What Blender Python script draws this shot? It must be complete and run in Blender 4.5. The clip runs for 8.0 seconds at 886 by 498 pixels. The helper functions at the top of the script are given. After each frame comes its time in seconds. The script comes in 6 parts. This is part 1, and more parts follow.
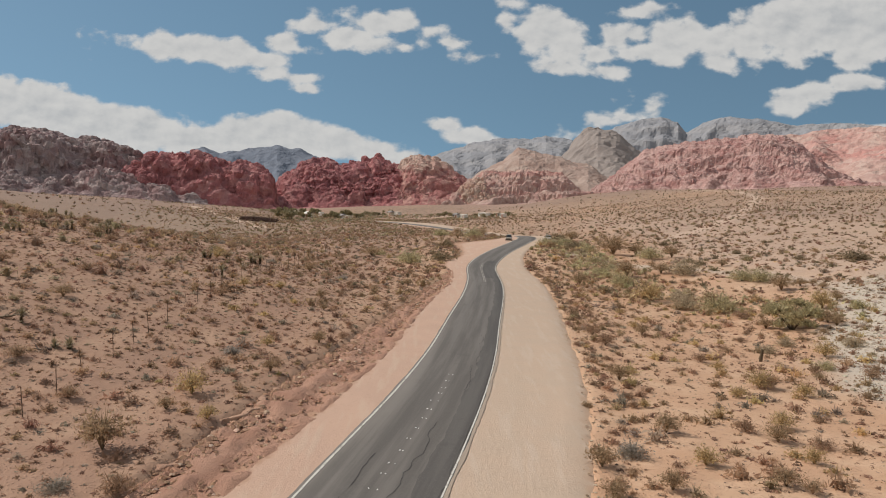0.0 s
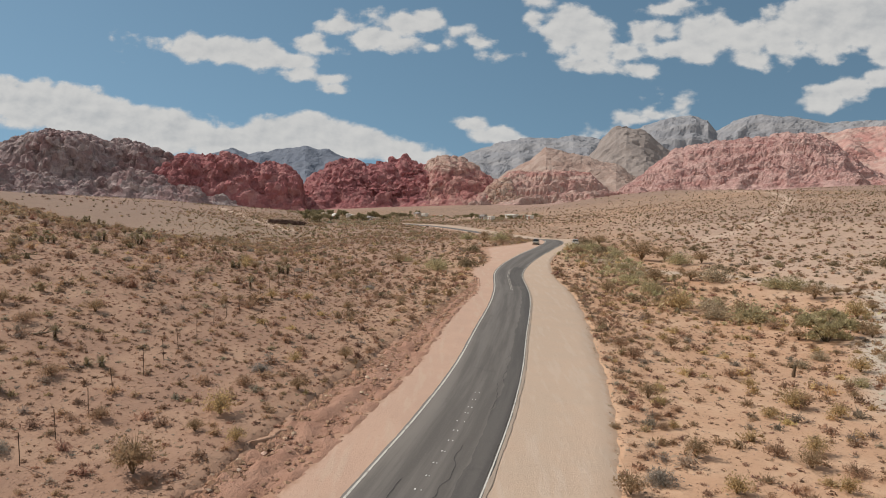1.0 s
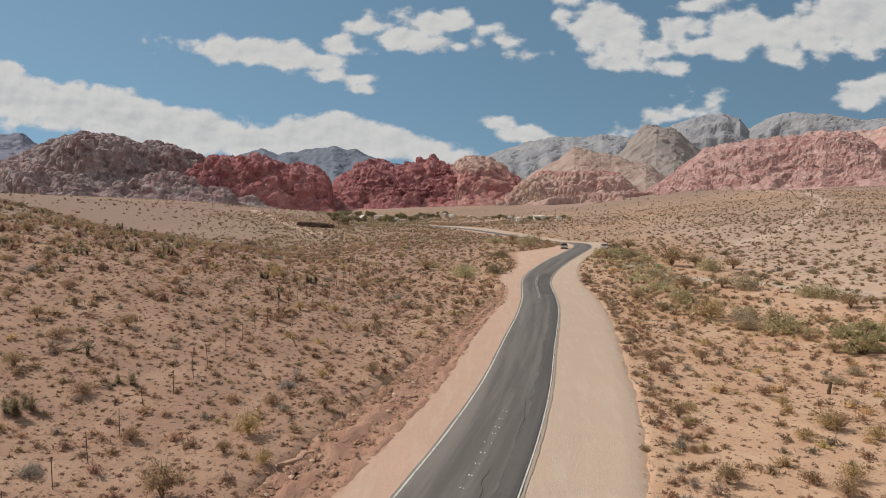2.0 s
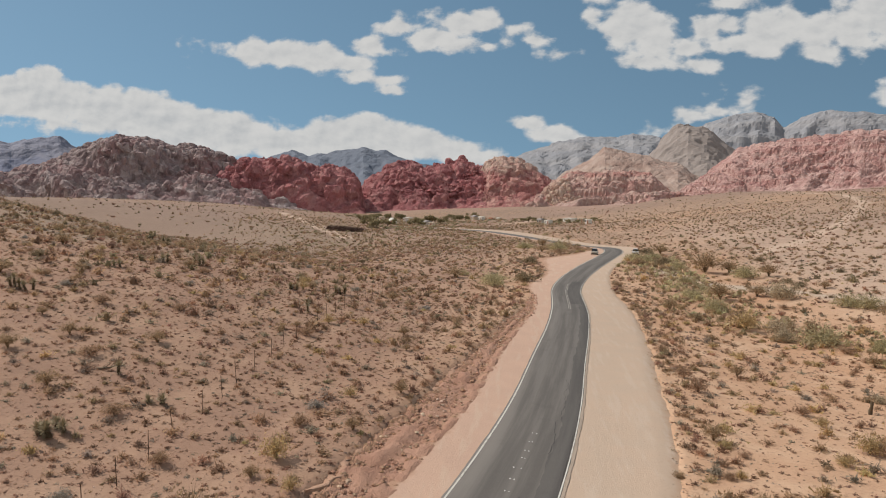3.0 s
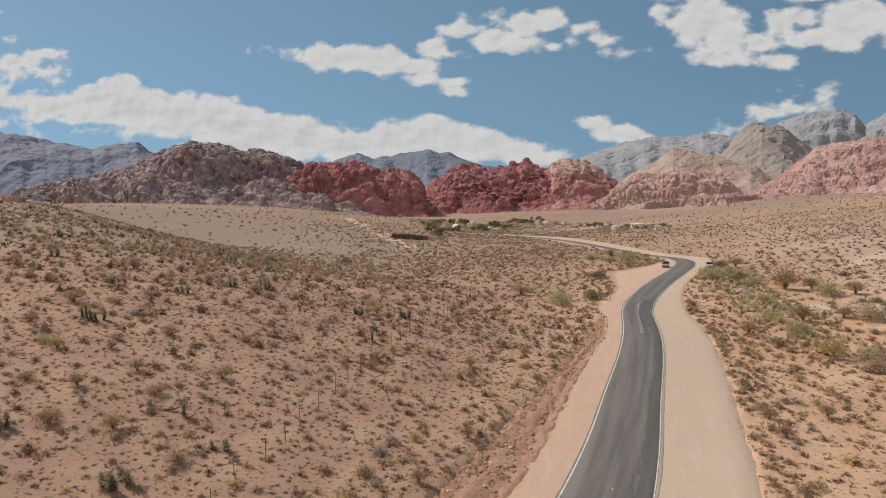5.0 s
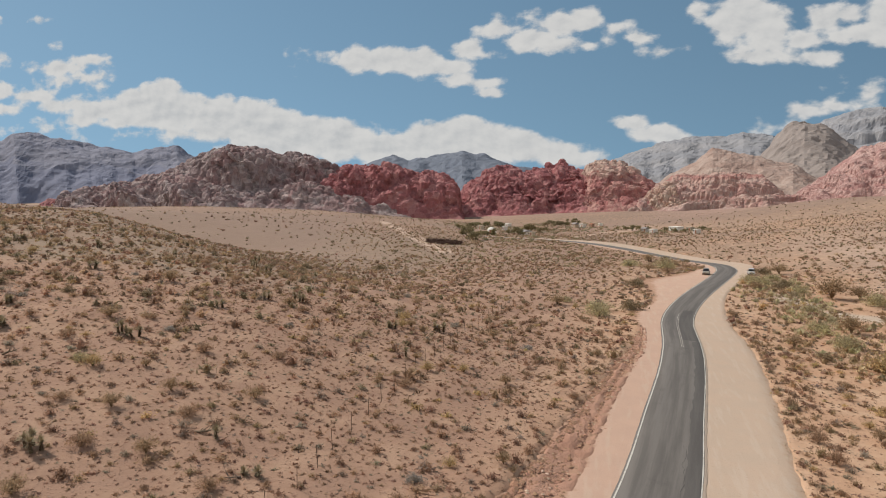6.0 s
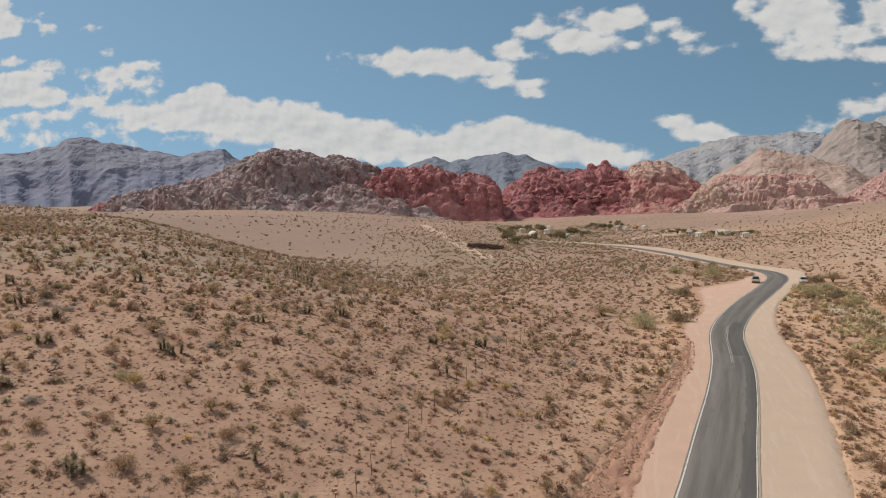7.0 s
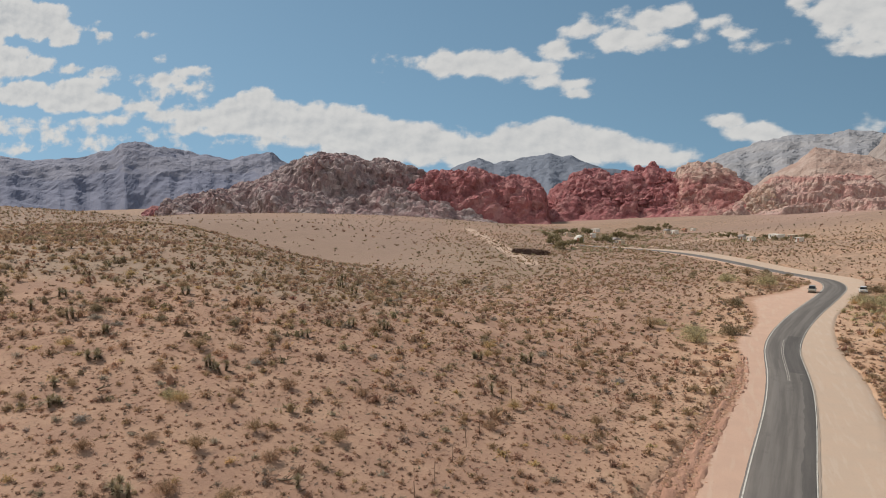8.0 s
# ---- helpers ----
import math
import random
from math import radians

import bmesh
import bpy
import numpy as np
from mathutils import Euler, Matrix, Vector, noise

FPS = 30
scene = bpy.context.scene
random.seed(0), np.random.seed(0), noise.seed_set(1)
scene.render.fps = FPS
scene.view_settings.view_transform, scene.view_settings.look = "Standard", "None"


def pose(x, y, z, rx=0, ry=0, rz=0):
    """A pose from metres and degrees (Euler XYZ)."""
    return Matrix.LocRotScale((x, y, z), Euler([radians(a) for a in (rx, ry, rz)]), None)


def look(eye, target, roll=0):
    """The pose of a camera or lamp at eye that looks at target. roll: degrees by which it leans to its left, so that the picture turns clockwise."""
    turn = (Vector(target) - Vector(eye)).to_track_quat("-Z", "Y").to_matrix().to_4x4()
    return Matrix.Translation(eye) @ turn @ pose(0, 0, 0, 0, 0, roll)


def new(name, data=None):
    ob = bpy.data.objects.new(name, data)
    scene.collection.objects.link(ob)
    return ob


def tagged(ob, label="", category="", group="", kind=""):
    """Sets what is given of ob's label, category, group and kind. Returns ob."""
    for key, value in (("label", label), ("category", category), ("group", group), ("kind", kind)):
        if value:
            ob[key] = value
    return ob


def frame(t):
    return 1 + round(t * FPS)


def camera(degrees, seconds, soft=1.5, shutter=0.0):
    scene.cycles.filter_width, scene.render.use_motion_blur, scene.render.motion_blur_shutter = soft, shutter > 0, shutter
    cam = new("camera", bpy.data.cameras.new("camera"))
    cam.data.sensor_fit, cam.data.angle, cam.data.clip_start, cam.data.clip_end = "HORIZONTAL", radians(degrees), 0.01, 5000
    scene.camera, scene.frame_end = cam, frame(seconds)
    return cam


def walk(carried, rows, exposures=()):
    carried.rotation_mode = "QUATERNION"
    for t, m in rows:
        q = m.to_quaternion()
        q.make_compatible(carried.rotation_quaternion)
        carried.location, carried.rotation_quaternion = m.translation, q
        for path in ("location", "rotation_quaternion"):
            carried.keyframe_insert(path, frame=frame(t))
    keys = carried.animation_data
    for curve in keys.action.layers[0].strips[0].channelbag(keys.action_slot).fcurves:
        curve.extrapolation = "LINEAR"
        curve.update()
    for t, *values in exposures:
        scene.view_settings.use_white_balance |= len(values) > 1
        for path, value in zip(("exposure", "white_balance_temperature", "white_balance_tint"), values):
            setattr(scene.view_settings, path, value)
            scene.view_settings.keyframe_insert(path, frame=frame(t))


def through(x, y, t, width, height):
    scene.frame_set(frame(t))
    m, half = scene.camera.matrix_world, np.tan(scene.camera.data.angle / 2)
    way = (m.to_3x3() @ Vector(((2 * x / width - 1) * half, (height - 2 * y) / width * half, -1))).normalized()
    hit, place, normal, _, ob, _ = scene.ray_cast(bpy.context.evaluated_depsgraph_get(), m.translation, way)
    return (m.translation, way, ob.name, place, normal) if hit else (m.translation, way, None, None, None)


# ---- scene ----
cam = camera(62.54, 8.0, soft=1.0)
EYE = 13.5
# seconds, eye (x, y, height over the first eye), yaw, pitch, roll
ROWS = [
    (0.0, 0.000, 0.000, 0.000, -0.000, -5.000, -0.000),
    (0.5, 0.006, 0.109, 0.585, 1.050, -5.019, -0.095),
    (1.0, 0.021, 0.232, 1.181, 2.111, -5.033, -0.191),
    (1.5, 0.050, 0.366, 1.777, 3.196, -5.068, -0.291),
    (3.0, 0.036, 1.201, 3.536, 6.596, -5.018, -0.550),
    (3.5, -0.114, 1.725, 4.122, 7.829, -4.997, -0.687),
    (4.0, -0.315, 2.297, 4.685, 9.070, -4.950, -0.768),
    (4.5, -0.464, 2.831, 5.295, 10.333, -4.891, -0.826),
    (6.0, -0.788, 4.636, 7.124, 14.352, -4.710, -1.112),
    (6.5, -0.944, 5.231, 7.709, 15.942, -4.593, -1.274),
    (7.0, -1.099, 5.866, 8.359, 17.596, -4.536, -1.370),
    (7.5, -1.241, 6.459, 9.013, 19.319, -4.469, -1.418),
    (8.0, -1.443, 6.949, 9.677, 21.098, -4.330, -1.565),
]


def eye_pose(x, y, z, yaw, pitch, lean):
    return Matrix.Translation((x, y, z + EYE)) @ pose(0, 0, 0, 0, 0, yaw) @ pose(0, 0, 0, 90 + pitch) @ pose(0, 0, 0, 0, 0, lean)


walk(cam, [(r[0], eye_pose(*r[1:])) for r in ROWS], exposures=[(0.0, 0.09), (4.0, 0.16), (8.0, 0.18)])

# ---------------------------------------------------------------- light
SUN_FROM = Vector((-0.94, 0.34, 1.12)).normalized()
sun = bpy.data.lights.new("sun", "SUN")
sun.energy, sun.angle, sun.color = 3.5, radians(0.6), (1.0, 0.928, 0.85)
sun_ob = new("sun", sun)
sun_ob.matrix_world = look(SUN_FROM * 100, (0, 0, 0))


class Nodes:
    """Short writing for node trees."""

    def __init__(self, tree):
        self.tree, self.n, self.l = tree, tree.nodes, tree.links

    def add(self, kind, **props):
        node = self.n.new(kind)
        for key, value in props.items():
            if key == "operation":
                node.operation = value
            elif key == "data_type":
                node.data_type = value
            elif key == "blend_type":
                node.blend_type = value
            elif key == "feature":
                node.feature = value
            elif key == "attribute_name":
                node.attribute_name = value
        return node

    def put(self, socket, value):
        if isinstance(value, bpy.types.NodeSocket):
            self.l.new(value, socket)
        elif isinstance(value, tuple) and len(value) == 3 and socket.type == "RGBA":
            socket.default_value = (*value, 1)
        else:
            socket.default_value = value

    def math(self, op, a, b=0.0, c=0.0):
        node = self.add("ShaderNodeMath", operation=op)
        for k, v in enumerate((a, b, c)):
            self.put(node.inputs[k], v)
        return node.outputs[0]

    def vec(self, op, a, b=(0, 0, 0)):
        node = self.add("ShaderNodeVectorMath", operation=op)
        self.put(node.inputs[0], a)
        self.put(node.inputs[1], b)
        return node.outputs[0]

    def noise(self, vector, scale, detail=4.0, rough=0.55, distortion=0.0):
        node = self.add("ShaderNodeTexNoise")
        self.put(node.inputs["Vector"], vector)
        node.inputs["Scale"].default_value = scale
        node.inputs["Detail"].default_value = detail
        node.inputs["Roughness"].default_value = rough
        node.inputs["Distortion"].default_value = distortion
        return node.outputs["Fac"]

    def cells(self, vector, scale, feature="F1"):
        node = self.add("ShaderNodeTexVoronoi", feature=feature)
        self.put(node.inputs["Vector"], vector)
        node.inputs["Scale"].default_value = scale
        return node

    def step(self, value, low, high, a=0.0, b=1.0):
        node = self.add("ShaderNodeMapRange")
        node.interpolation_type = "SMOOTHSTEP"
        for k, v in enumerate((value, low, high, a, b)):
            self.put(node.inputs[k], v)
        return node.outputs[0]

    def mix(self, fac, a, b, blend="MIX"):
        node = self.add("ShaderNodeMix", data_type="RGBA", blend_type=blend)
        self.put(node.inputs[0], fac)
        self.put(node.inputs[6], a)
        self.put(node.inputs[7], b)
        return node.outputs[2]

    def attr(self, name):
        return self.add("ShaderNodeAttribute", attribute_name=name)

    def place(self):
        return self.add("ShaderNodeNewGeometry").outputs["Position"]

    def coord(self):
        return self.add("ShaderNodeTexCoord").outputs["Object"]


# fair-weather clouds; each row: side and height as tangents from +y, half sizes, densest
LEFT_PUFFS = [
    (-0.380, 0.188, 0.023, 0.0164, 3),
    (-0.333, 0.183, 0.042, 0.0179, 3),
    (-0.284, 0.177, 0.038, 0.0201, 3),
    (-0.245, 0.167, 0.033, 0.0112, 3),
    (-0.235, 0.151, 0.021, 0.0090, 3),
    (-0.195, 0.144, 0.023, 0.0060, 3),
    (-0.186, 0.130, 0.020, 0.0060, 3),
    (-0.422, 0.193, 0.011, 0.0074, 0.4),
    (-0.471, 0.195, 0.011, 0.0089, 0.2),
    (-0.214, 0.191, 0.025, 0.0126, 3),
    (-0.189, 0.181, 0.015, 0.0060, 3),
    (-0.170, 0.214, 0.029, 0.0096, 3),
    (-0.124, 0.198, 0.036, 0.0141, 3),
    (-0.091, 0.187, 0.027, 0.0097, 3),
    (-0.088, 0.216, 0.030, 0.0163, 3),
    (-0.061, 0.219, 0.023, 0.0163, 3),
    (-0.058, 0.185, 0.015, 0.0045, 3),
    (-0.132, 0.231, 0.014, 0.0037, 0.5),
    (-0.024, 0.188, 0.007, 0.0045, 0.5),
]
MIDDLE_PUFFS = [
    (0.008, 0.191, 0.020, 0.0074, 3),
    (-0.011, 0.202, 0.008, 0.0052, 0.6),
    (0.046, 0.171, 0.020, 0.0060, 3),
    (0.091, 0.242, 0.015, 0.0066, 3),
    (0.083, 0.217, 0.013, 0.0104, 3),
    (0.137, 0.206, 0.041, 0.0282, 3),
    (0.170, 0.188, 0.030, 0.0327, 3),
    (0.157, 0.158, 0.029, 0.0105, 3),
    (0.206, 0.174, 0.024, 0.0134, 3),
    (0.219, 0.153, 0.027, 0.0090, 3),
    (0.231, 0.196, 0.024, 0.0178, 3),
    (0.256, 0.200, 0.018, 0.0119, 3),
    (0.249, 0.177, 0.015, 0.0097, 3),
    (0.254, 0.231, 0.029, 0.0066, 3),
    (0.280, 0.236, 0.018, 0.0052, 3),
]
RIGHT_PUFFS = [
    (0.270, 0.179, 0.020, 0.0112, 3),
    (0.308, 0.192, 0.033, 0.0268, 3),
    (0.334, 0.201, 0.026, 0.0223, 3),
    (0.301, 0.167, 0.023, 0.0075, 3),
    (0.369, 0.191, 0.030, 0.0223, 3),
    (0.373, 0.165, 0.027, 0.0112, 3),
    (0.414, 0.195, 0.032, 0.0327, 3),
    (0.467, 0.211, 0.061, 0.0400, 3),
    (0.534, 0.219, 0.068, 0.0429, 3),
    (0.595, 0.213, 0.061, 0.0429, 3),
    (0.474, 0.163, 0.011, 0.0105, 3),
    (0.553, 0.173, 0.032, 0.0179, 3),
    (0.468, 0.177, 0.033, 0.0097, 3),
    (0.469, 0.111, 0.028, 0.0166, 3),
    (0.507, 0.126, 0.027, 0.0165, 3),
    (0.546, 0.138, 0.030, 0.0113, 3),
    (0.580, 0.136, 0.010, 0.0053, 3),
]
RIDGE_CLOUDS = [
    (0.219, 0.087, 0.025, 0.0106, 3),
    (0.246, 0.092, 0.028, 0.0068, 3),
    (0.286, 0.104, 0.010, 0.0113, 3),
    (0.245, 0.107, 0.004, 0.0053, 0.4),
    (0.583, 0.079, 0.040, 0.0061, 3),
    (0.656, 0.076, 0.054, 0.0106, 3),
    (0.005, 0.082, 0.023, 0.0091, 3),
    (0.034, 0.067, 0.034, 0.0114, 3),
    (0.062, 0.060, 0.023, 0.0068, 3),
    (0.668, 0.143, 0.046, 0.0225, 3),
    (0.177, 0.067, 0.015, 0.0053, 0.6),
]
BANK = [
    (-0.607, 0.113, 0.053, 0.0362, 3),
    (-0.553, 0.107, 0.054, 0.0347, 3),
    (-0.504, 0.094, 0.050, 0.0348, 3),
    (-0.455, 0.081, 0.054, 0.0288, 3),
    (-0.406, 0.073, 0.050, 0.0288, 3),
    (-0.341, 0.058, 0.054, 0.0213, 3),
    (-0.287, 0.065, 0.046, 0.0243, 3),
    (-0.233, 0.072, 0.049, 0.0258, 3),
    (-0.187, 0.064, 0.046, 0.0228, 3),
    (-0.141, 0.055, 0.046, 0.0198, 3),
    (-0.095, 0.046, 0.038, 0.0153, 3),
    (-0.055, 0.038, 0.031, 0.0092, 3),
    (-0.340, 0.089, 0.018, 0.0045, 0.3),
    (-0.502, 0.067, 0.092, 0.0228, 3),
    (-0.234, 0.051, 0.115, 0.0183, 3),
]
BANK_END = [
    (-0.701, 0.156, 0.037, 0.0214, 3),
    (-0.737, 0.143, 0.055, 0.0217, 3),
    (-0.811, 0.134, 0.057, 0.0185, 3),
    (-0.683, 0.129, 0.075, 0.0285, 3),
    (-0.841, 0.121, 0.042, 0.0103, 3),
    (-0.761, 0.118, 0.067, 0.0128, 3),
    (-0.940, 0.163, 0.042, 0.0115, 3),
    (-0.884, 0.145, 0.048, 0.0123, 3),
    (-0.712, 0.093, 0.043, 0.0045, 0.4),
    (-0.888, 0.123, 0.060, 0.0114, 0.3),
    (-0.632, 0.107, 0.062, 0.0229, 0.6),
]
WEST_CLOUDS = [
    (-1.254, 0.350, 0.087, 0.0427, 3),
    (-1.156, 0.329, 0.072, 0.0337, 3),
    (-1.101, 0.301, 0.046, 0.0196, 3),
    (-1.362, 0.330, 0.138, 0.0524, 3),
    (-1.006, 0.289, 0.017, 0.0086, 3),
    (-1.034, 0.309, 0.010, 0.0048, 0.3),
    (-0.917, 0.281, 0.015, 0.0047, 3),
    (-0.886, 0.239, 0.007, 0.0037, 0.3),
    (-0.829, 0.215, 0.032, 0.0064, 3),
    (-0.789, 0.206, 0.009, 0.0036, 0.6),
    (-0.882, 0.204, 0.038, 0.0084, 3),
    (-0.819, 0.186, 0.032, 0.0046, 0.8),
    (-0.937, 0.210, 0.009, 0.0047, 0.5),
    (-0.820, 0.166, 0.010, 0.0129, 0.35),
    (-0.908, 0.181, 0.018, 0.0028, 0.3),
]
WEST_BANK = [
    (-1.240, 0.276, 0.055, 0.0205, 3),
    (-1.185, 0.253, 0.062, 0.0182, 3),
    (-1.103, 0.239, 0.030, 0.0079, 3),
    (-1.018, 0.226, 0.039, 0.0068, 3),
    (-1.250, 0.248, 0.058, 0.0144, 3),
    (-1.211, 0.206, 0.086, 0.0225, 3),
    (-1.101, 0.188, 0.084, 0.0239, 3),
    (-1.022, 0.176, 0.052, 0.0176, 3),
    (-1.072, 0.211, 0.069, 0.0128, 3),
    (-0.999, 0.145, 0.059, 0.0049, 0.7),
    (-1.233, 0.154, 0.049, 0.0083, 0.6),
    (-1.203, 0.132, 0.086, 0.0062, 0.35),
    (-1.191, 0.111, 0.085, 0.0093, 0.35),
    (-1.014, 0.113, 0.045, 0.0039, 0.4),
    (-1.041, 0.099, 0.020, 0.0060, 0.3),
    (-1.404, 0.237, 0.142, 0.0536, 3),
    (-1.415, 0.140, 0.143, 0.0218, 0.5),
]
world = bpy.data.worlds.new("sky")
scene.world = world
world.use_nodes = True
w = Nodes(world.node_tree)
w.n.clear()
sky = w.n.new("ShaderNodeTexSky")
sky.sky_type, sky.sun_disc = "NISHITA", False
sky.sun_elevation = math.asin(SUN_FROM.z)
sky.sun_rotation = math.atan2(SUN_FROM.x, SUN_FROM.y)
sky.altitude, sky.air_density, sky.dust_density, sky.ozone_density = 1100, 1.0, 0.3, 1.2
way = w.n.new("ShaderNodeTexCoord").outputs["Generated"]
w.l.new(w.vec("NORMALIZE", w.vec("ADD", way, (0.0, 0.0, 0.32))), sky.inputs[0])
split = w.n.new("ShaderNodeSeparateXYZ")
w.l.new(way, split.inputs[0])
ahead = w.math("MAXIMUM", split.outputs[1], 0.05)
side, high = w.math("DIVIDE", split.outputs[0], ahead), w.math("DIVIDE", split.outputs[2], ahead)
flat = w.n.new("ShaderNodeCombineXYZ")
w.l.new(side, flat.inputs[0])
w.l.new(w.math("MULTIPLY", high, 1.5), flat.inputs[1])
billow = w.noise(flat.outputs[0], 30.0, 8.0, 0.54, 0.1)
lit_side = w.noise(w.vec("ADD", flat.outputs[0], (-0.006, 0.011, 0.0)), 30.0, 8.0, 0.54, 0.1)
wisp = w.noise(flat.outputs[0], 12.0, 4.0, 0.5)
spot = w.n.new("ShaderNodeCombineXYZ")
w.l.new(side, spot.inputs[0])
w.l.new(high, spot.inputs[1])
field = None
for cx, cz, rx, rz, most in LEFT_PUFFS + MIDDLE_PUFFS + RIGHT_PUFFS + RIDGE_CLOUDS + BANK + BANK_END + WEST_CLOUDS + WEST_BANK:
    near = w.n.new("ShaderNodeVectorMath")
    near.operation = "MULTIPLY_ADD"
    w.l.new(spot.outputs[0], near.inputs[0])
    near.inputs[1].default_value, near.inputs[2].default_value = (1 / rx, 1 / rz, 0), (-cx / rx, -cz / rz, 0)
    reach = w.n.new("ShaderNodeVectorMath")
    reach.operation = "LENGTH"
    w.l.new(near.outputs[0], reach.inputs[0])
    slope = min(rz, 0.5 * rx) * 100
    blob = w.math("MULTIPLY_ADD", reach.outputs["Value"], -slope, slope)
    if most < 1:
        blob = w.math("MINIMUM", w.math("MULTIPLY", blob, 0.6), most - 0.45)
    field = blob if field is None else w.math("SMOOTH_MAX", field, blob, 0.55)
field = w.math("MAXIMUM", field, -2.5)
rough_edge = w.math("ADD", w.math("MULTIPLY", w.math("SUBTRACT", billow, 0.5), 2.6), w.math("MULTIPLY", w.math("SUBTRACT", wisp, 0.5), 1.5))
dense = w.math("ADD", w.math("ADD", field, 0.04), rough_edge)
# clouds elsewhere in the sky, behind and to the sides
rest = w.math("SUBTRACT", w.math("MULTIPLY", w.noise(way, 3.0, 6.0), 5.0), 2.30)
behind = w.step(split.outputs[1], 0.30, 0.15)
dense = w.math("ADD", w.math("MULTIPLY", dense, w.math("SUBTRACT", 1.0, behind)), w.math("MULTIPLY", rest, behind))
cover = w.step(dense, -0.32, 0.42)
# the lit upper sides of the billows and the greyer hollows between them
shade = w.math("ADD", w.math("MULTIPLY", w.math("SUBTRACT", billow, lit_side), 1.2), w.step(dense, 3.2, 0.3, 0.45, 0.75))
cloud = w.mix(w.step(shade, 0.0, 1.0), (0.46, 0.475, 0.49), (0.69, 0.68, 0.66))
blue = w.n.new("ShaderNodeBackground")
w.l.new(w.mix(1.0, sky.outputs[0], (0.98, 1.05, 0.86), "MULTIPLY"), blue.inputs[0])
blue.inputs[1].default_value = 0.100
white = w.n.new("ShaderNodeBackground")
w.l.new(cloud, white.inputs[0])
white.inputs[1].default_value = 0.85
blend = w.n.new("ShaderNodeMixShader")
w.l.new(w.math("MULTIPLY", cover, 0.95), blend.inputs[0])
w.l.new(blue.outputs[0], blend.inputs[1])
w.l.new(white.outputs[0], blend.inputs[2])
out = w.n.new("ShaderNodeOutputWorld")
w.l.new(blend.outputs[0], out.inputs[0])


# ---------------------------------------------------------------- materials
def material(name, rough=0.9):
    m = bpy.data.materials.new(name)
    m.use_nodes = True
    k = Nodes(m.node_tree)
    bsdf = k.n["Principled BSDF"]
    bsdf.inputs["Roughness"].default_value = rough
    bsdf.inputs["Specular IOR Level"].default_value = 0.2
    return m, k, bsdf


def relief(k, bsdf, height, strength, distance):
    bump = k.n.new("ShaderNodeBump")
    bump.inputs["Strength"].default_value = strength
    bump.inputs["Distance"].default_value = distance
    k.put(bump.inputs["Height"], height)
    k.l.new(bump.outputs[0], bsdf.inputs["Normal"])


def soil_material():
    m, k, bsdf = material("desert_soil", 0.95)
    at = k.place()
    big, mid, fine = k.noise(at, 0.02, 5), k.noise(at, 0.25, 5), k.noise(at, 2.2, 5, 0.65)
    col = k.mix(k.step(big, 0.35, 0.65), (0.475, 0.281, 0.172), (0.505, 0.323, 0.210))
    col = k.mix(k.step(mid, 0.42, 0.68), col, (0.55, 0.365, 0.242))
    col = k.mix(k.step(fine, 0.52, 0.72, 0.0, 0.55), col, (0.30, 0.18, 0.115))
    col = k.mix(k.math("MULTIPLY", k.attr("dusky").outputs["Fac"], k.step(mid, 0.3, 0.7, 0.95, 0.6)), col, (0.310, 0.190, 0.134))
    # pale gravel of the dry wash, grey stony crust, trodden tracks
    col = k.mix(k.math("MULTIPLY", k.attr("wash").outputs["Fac"], k.step(mid, 0.22, 0.45)), col, (0.49, 0.415, 0.335))
    col = k.mix(k.math("MULTIPLY", k.attr("slope").outputs["Fac"], k.step(mid, 0.3, 0.65, 0.9, 0.55)), col, (0.475, 0.352, 0.270))
    col = k.mix(k.math("MULTIPLY", k.attr("stony").outputs["Fac"], k.step(mid, 0.3, 0.6, 0.5, 0.95)), col, (0.29, 0.212, 0.150))
    col = k.mix(k.attr("red").outputs["Fac"], col, (0.43, 0.275, 0.22))
    col = k.mix(k.math("MULTIPLY", k.attr("bare").outputs["Fac"], k.step(mid, 0.3, 0.7, 0.95, 0.7)), col, (0.250, 0.171, 0.130))
    # low dry growth and small stones that are too far off to stand apart
    col = k.mix(k.math("MULTIPLY", k.attr("scrub").outputs["Fac"], k.step(big, 0.35, 0.6, 0.25, 0.8)), col, (0.345, 0.232, 0.178))
    specks = k.cells(at, 0.45)
    far = k.math("MULTIPLY", k.attr("scrub").outputs["Fac"], k.step(specks.outputs["Distance"], 0.9, 0.3))
    col = k.mix(k.math("MULTIPLY", far, k.math("SUBTRACT", 1.0, k.math("MULTIPLY", k.attr("slope").outputs["Fac"], 0.6))), col, (0.232, 0.165, 0.115))
    col = k.mix(k.math("MULTIPLY", k.attr("trail").outputs["Fac"], 0.95), col, (0.50, 0.365, 0.275))
    k.put(bsdf.inputs["Base Color"], col)
    stones = k.cells(at, 5.0)
    rise = k.math("ADD", k.math("MULTIPLY", fine, 1.0), k.math("MULTIPLY", k.step(stones.outputs["Distance"], 0.35, 0.1), 0.35))
    relief(k, bsdf, rise, 0.7, 0.12)
    return m


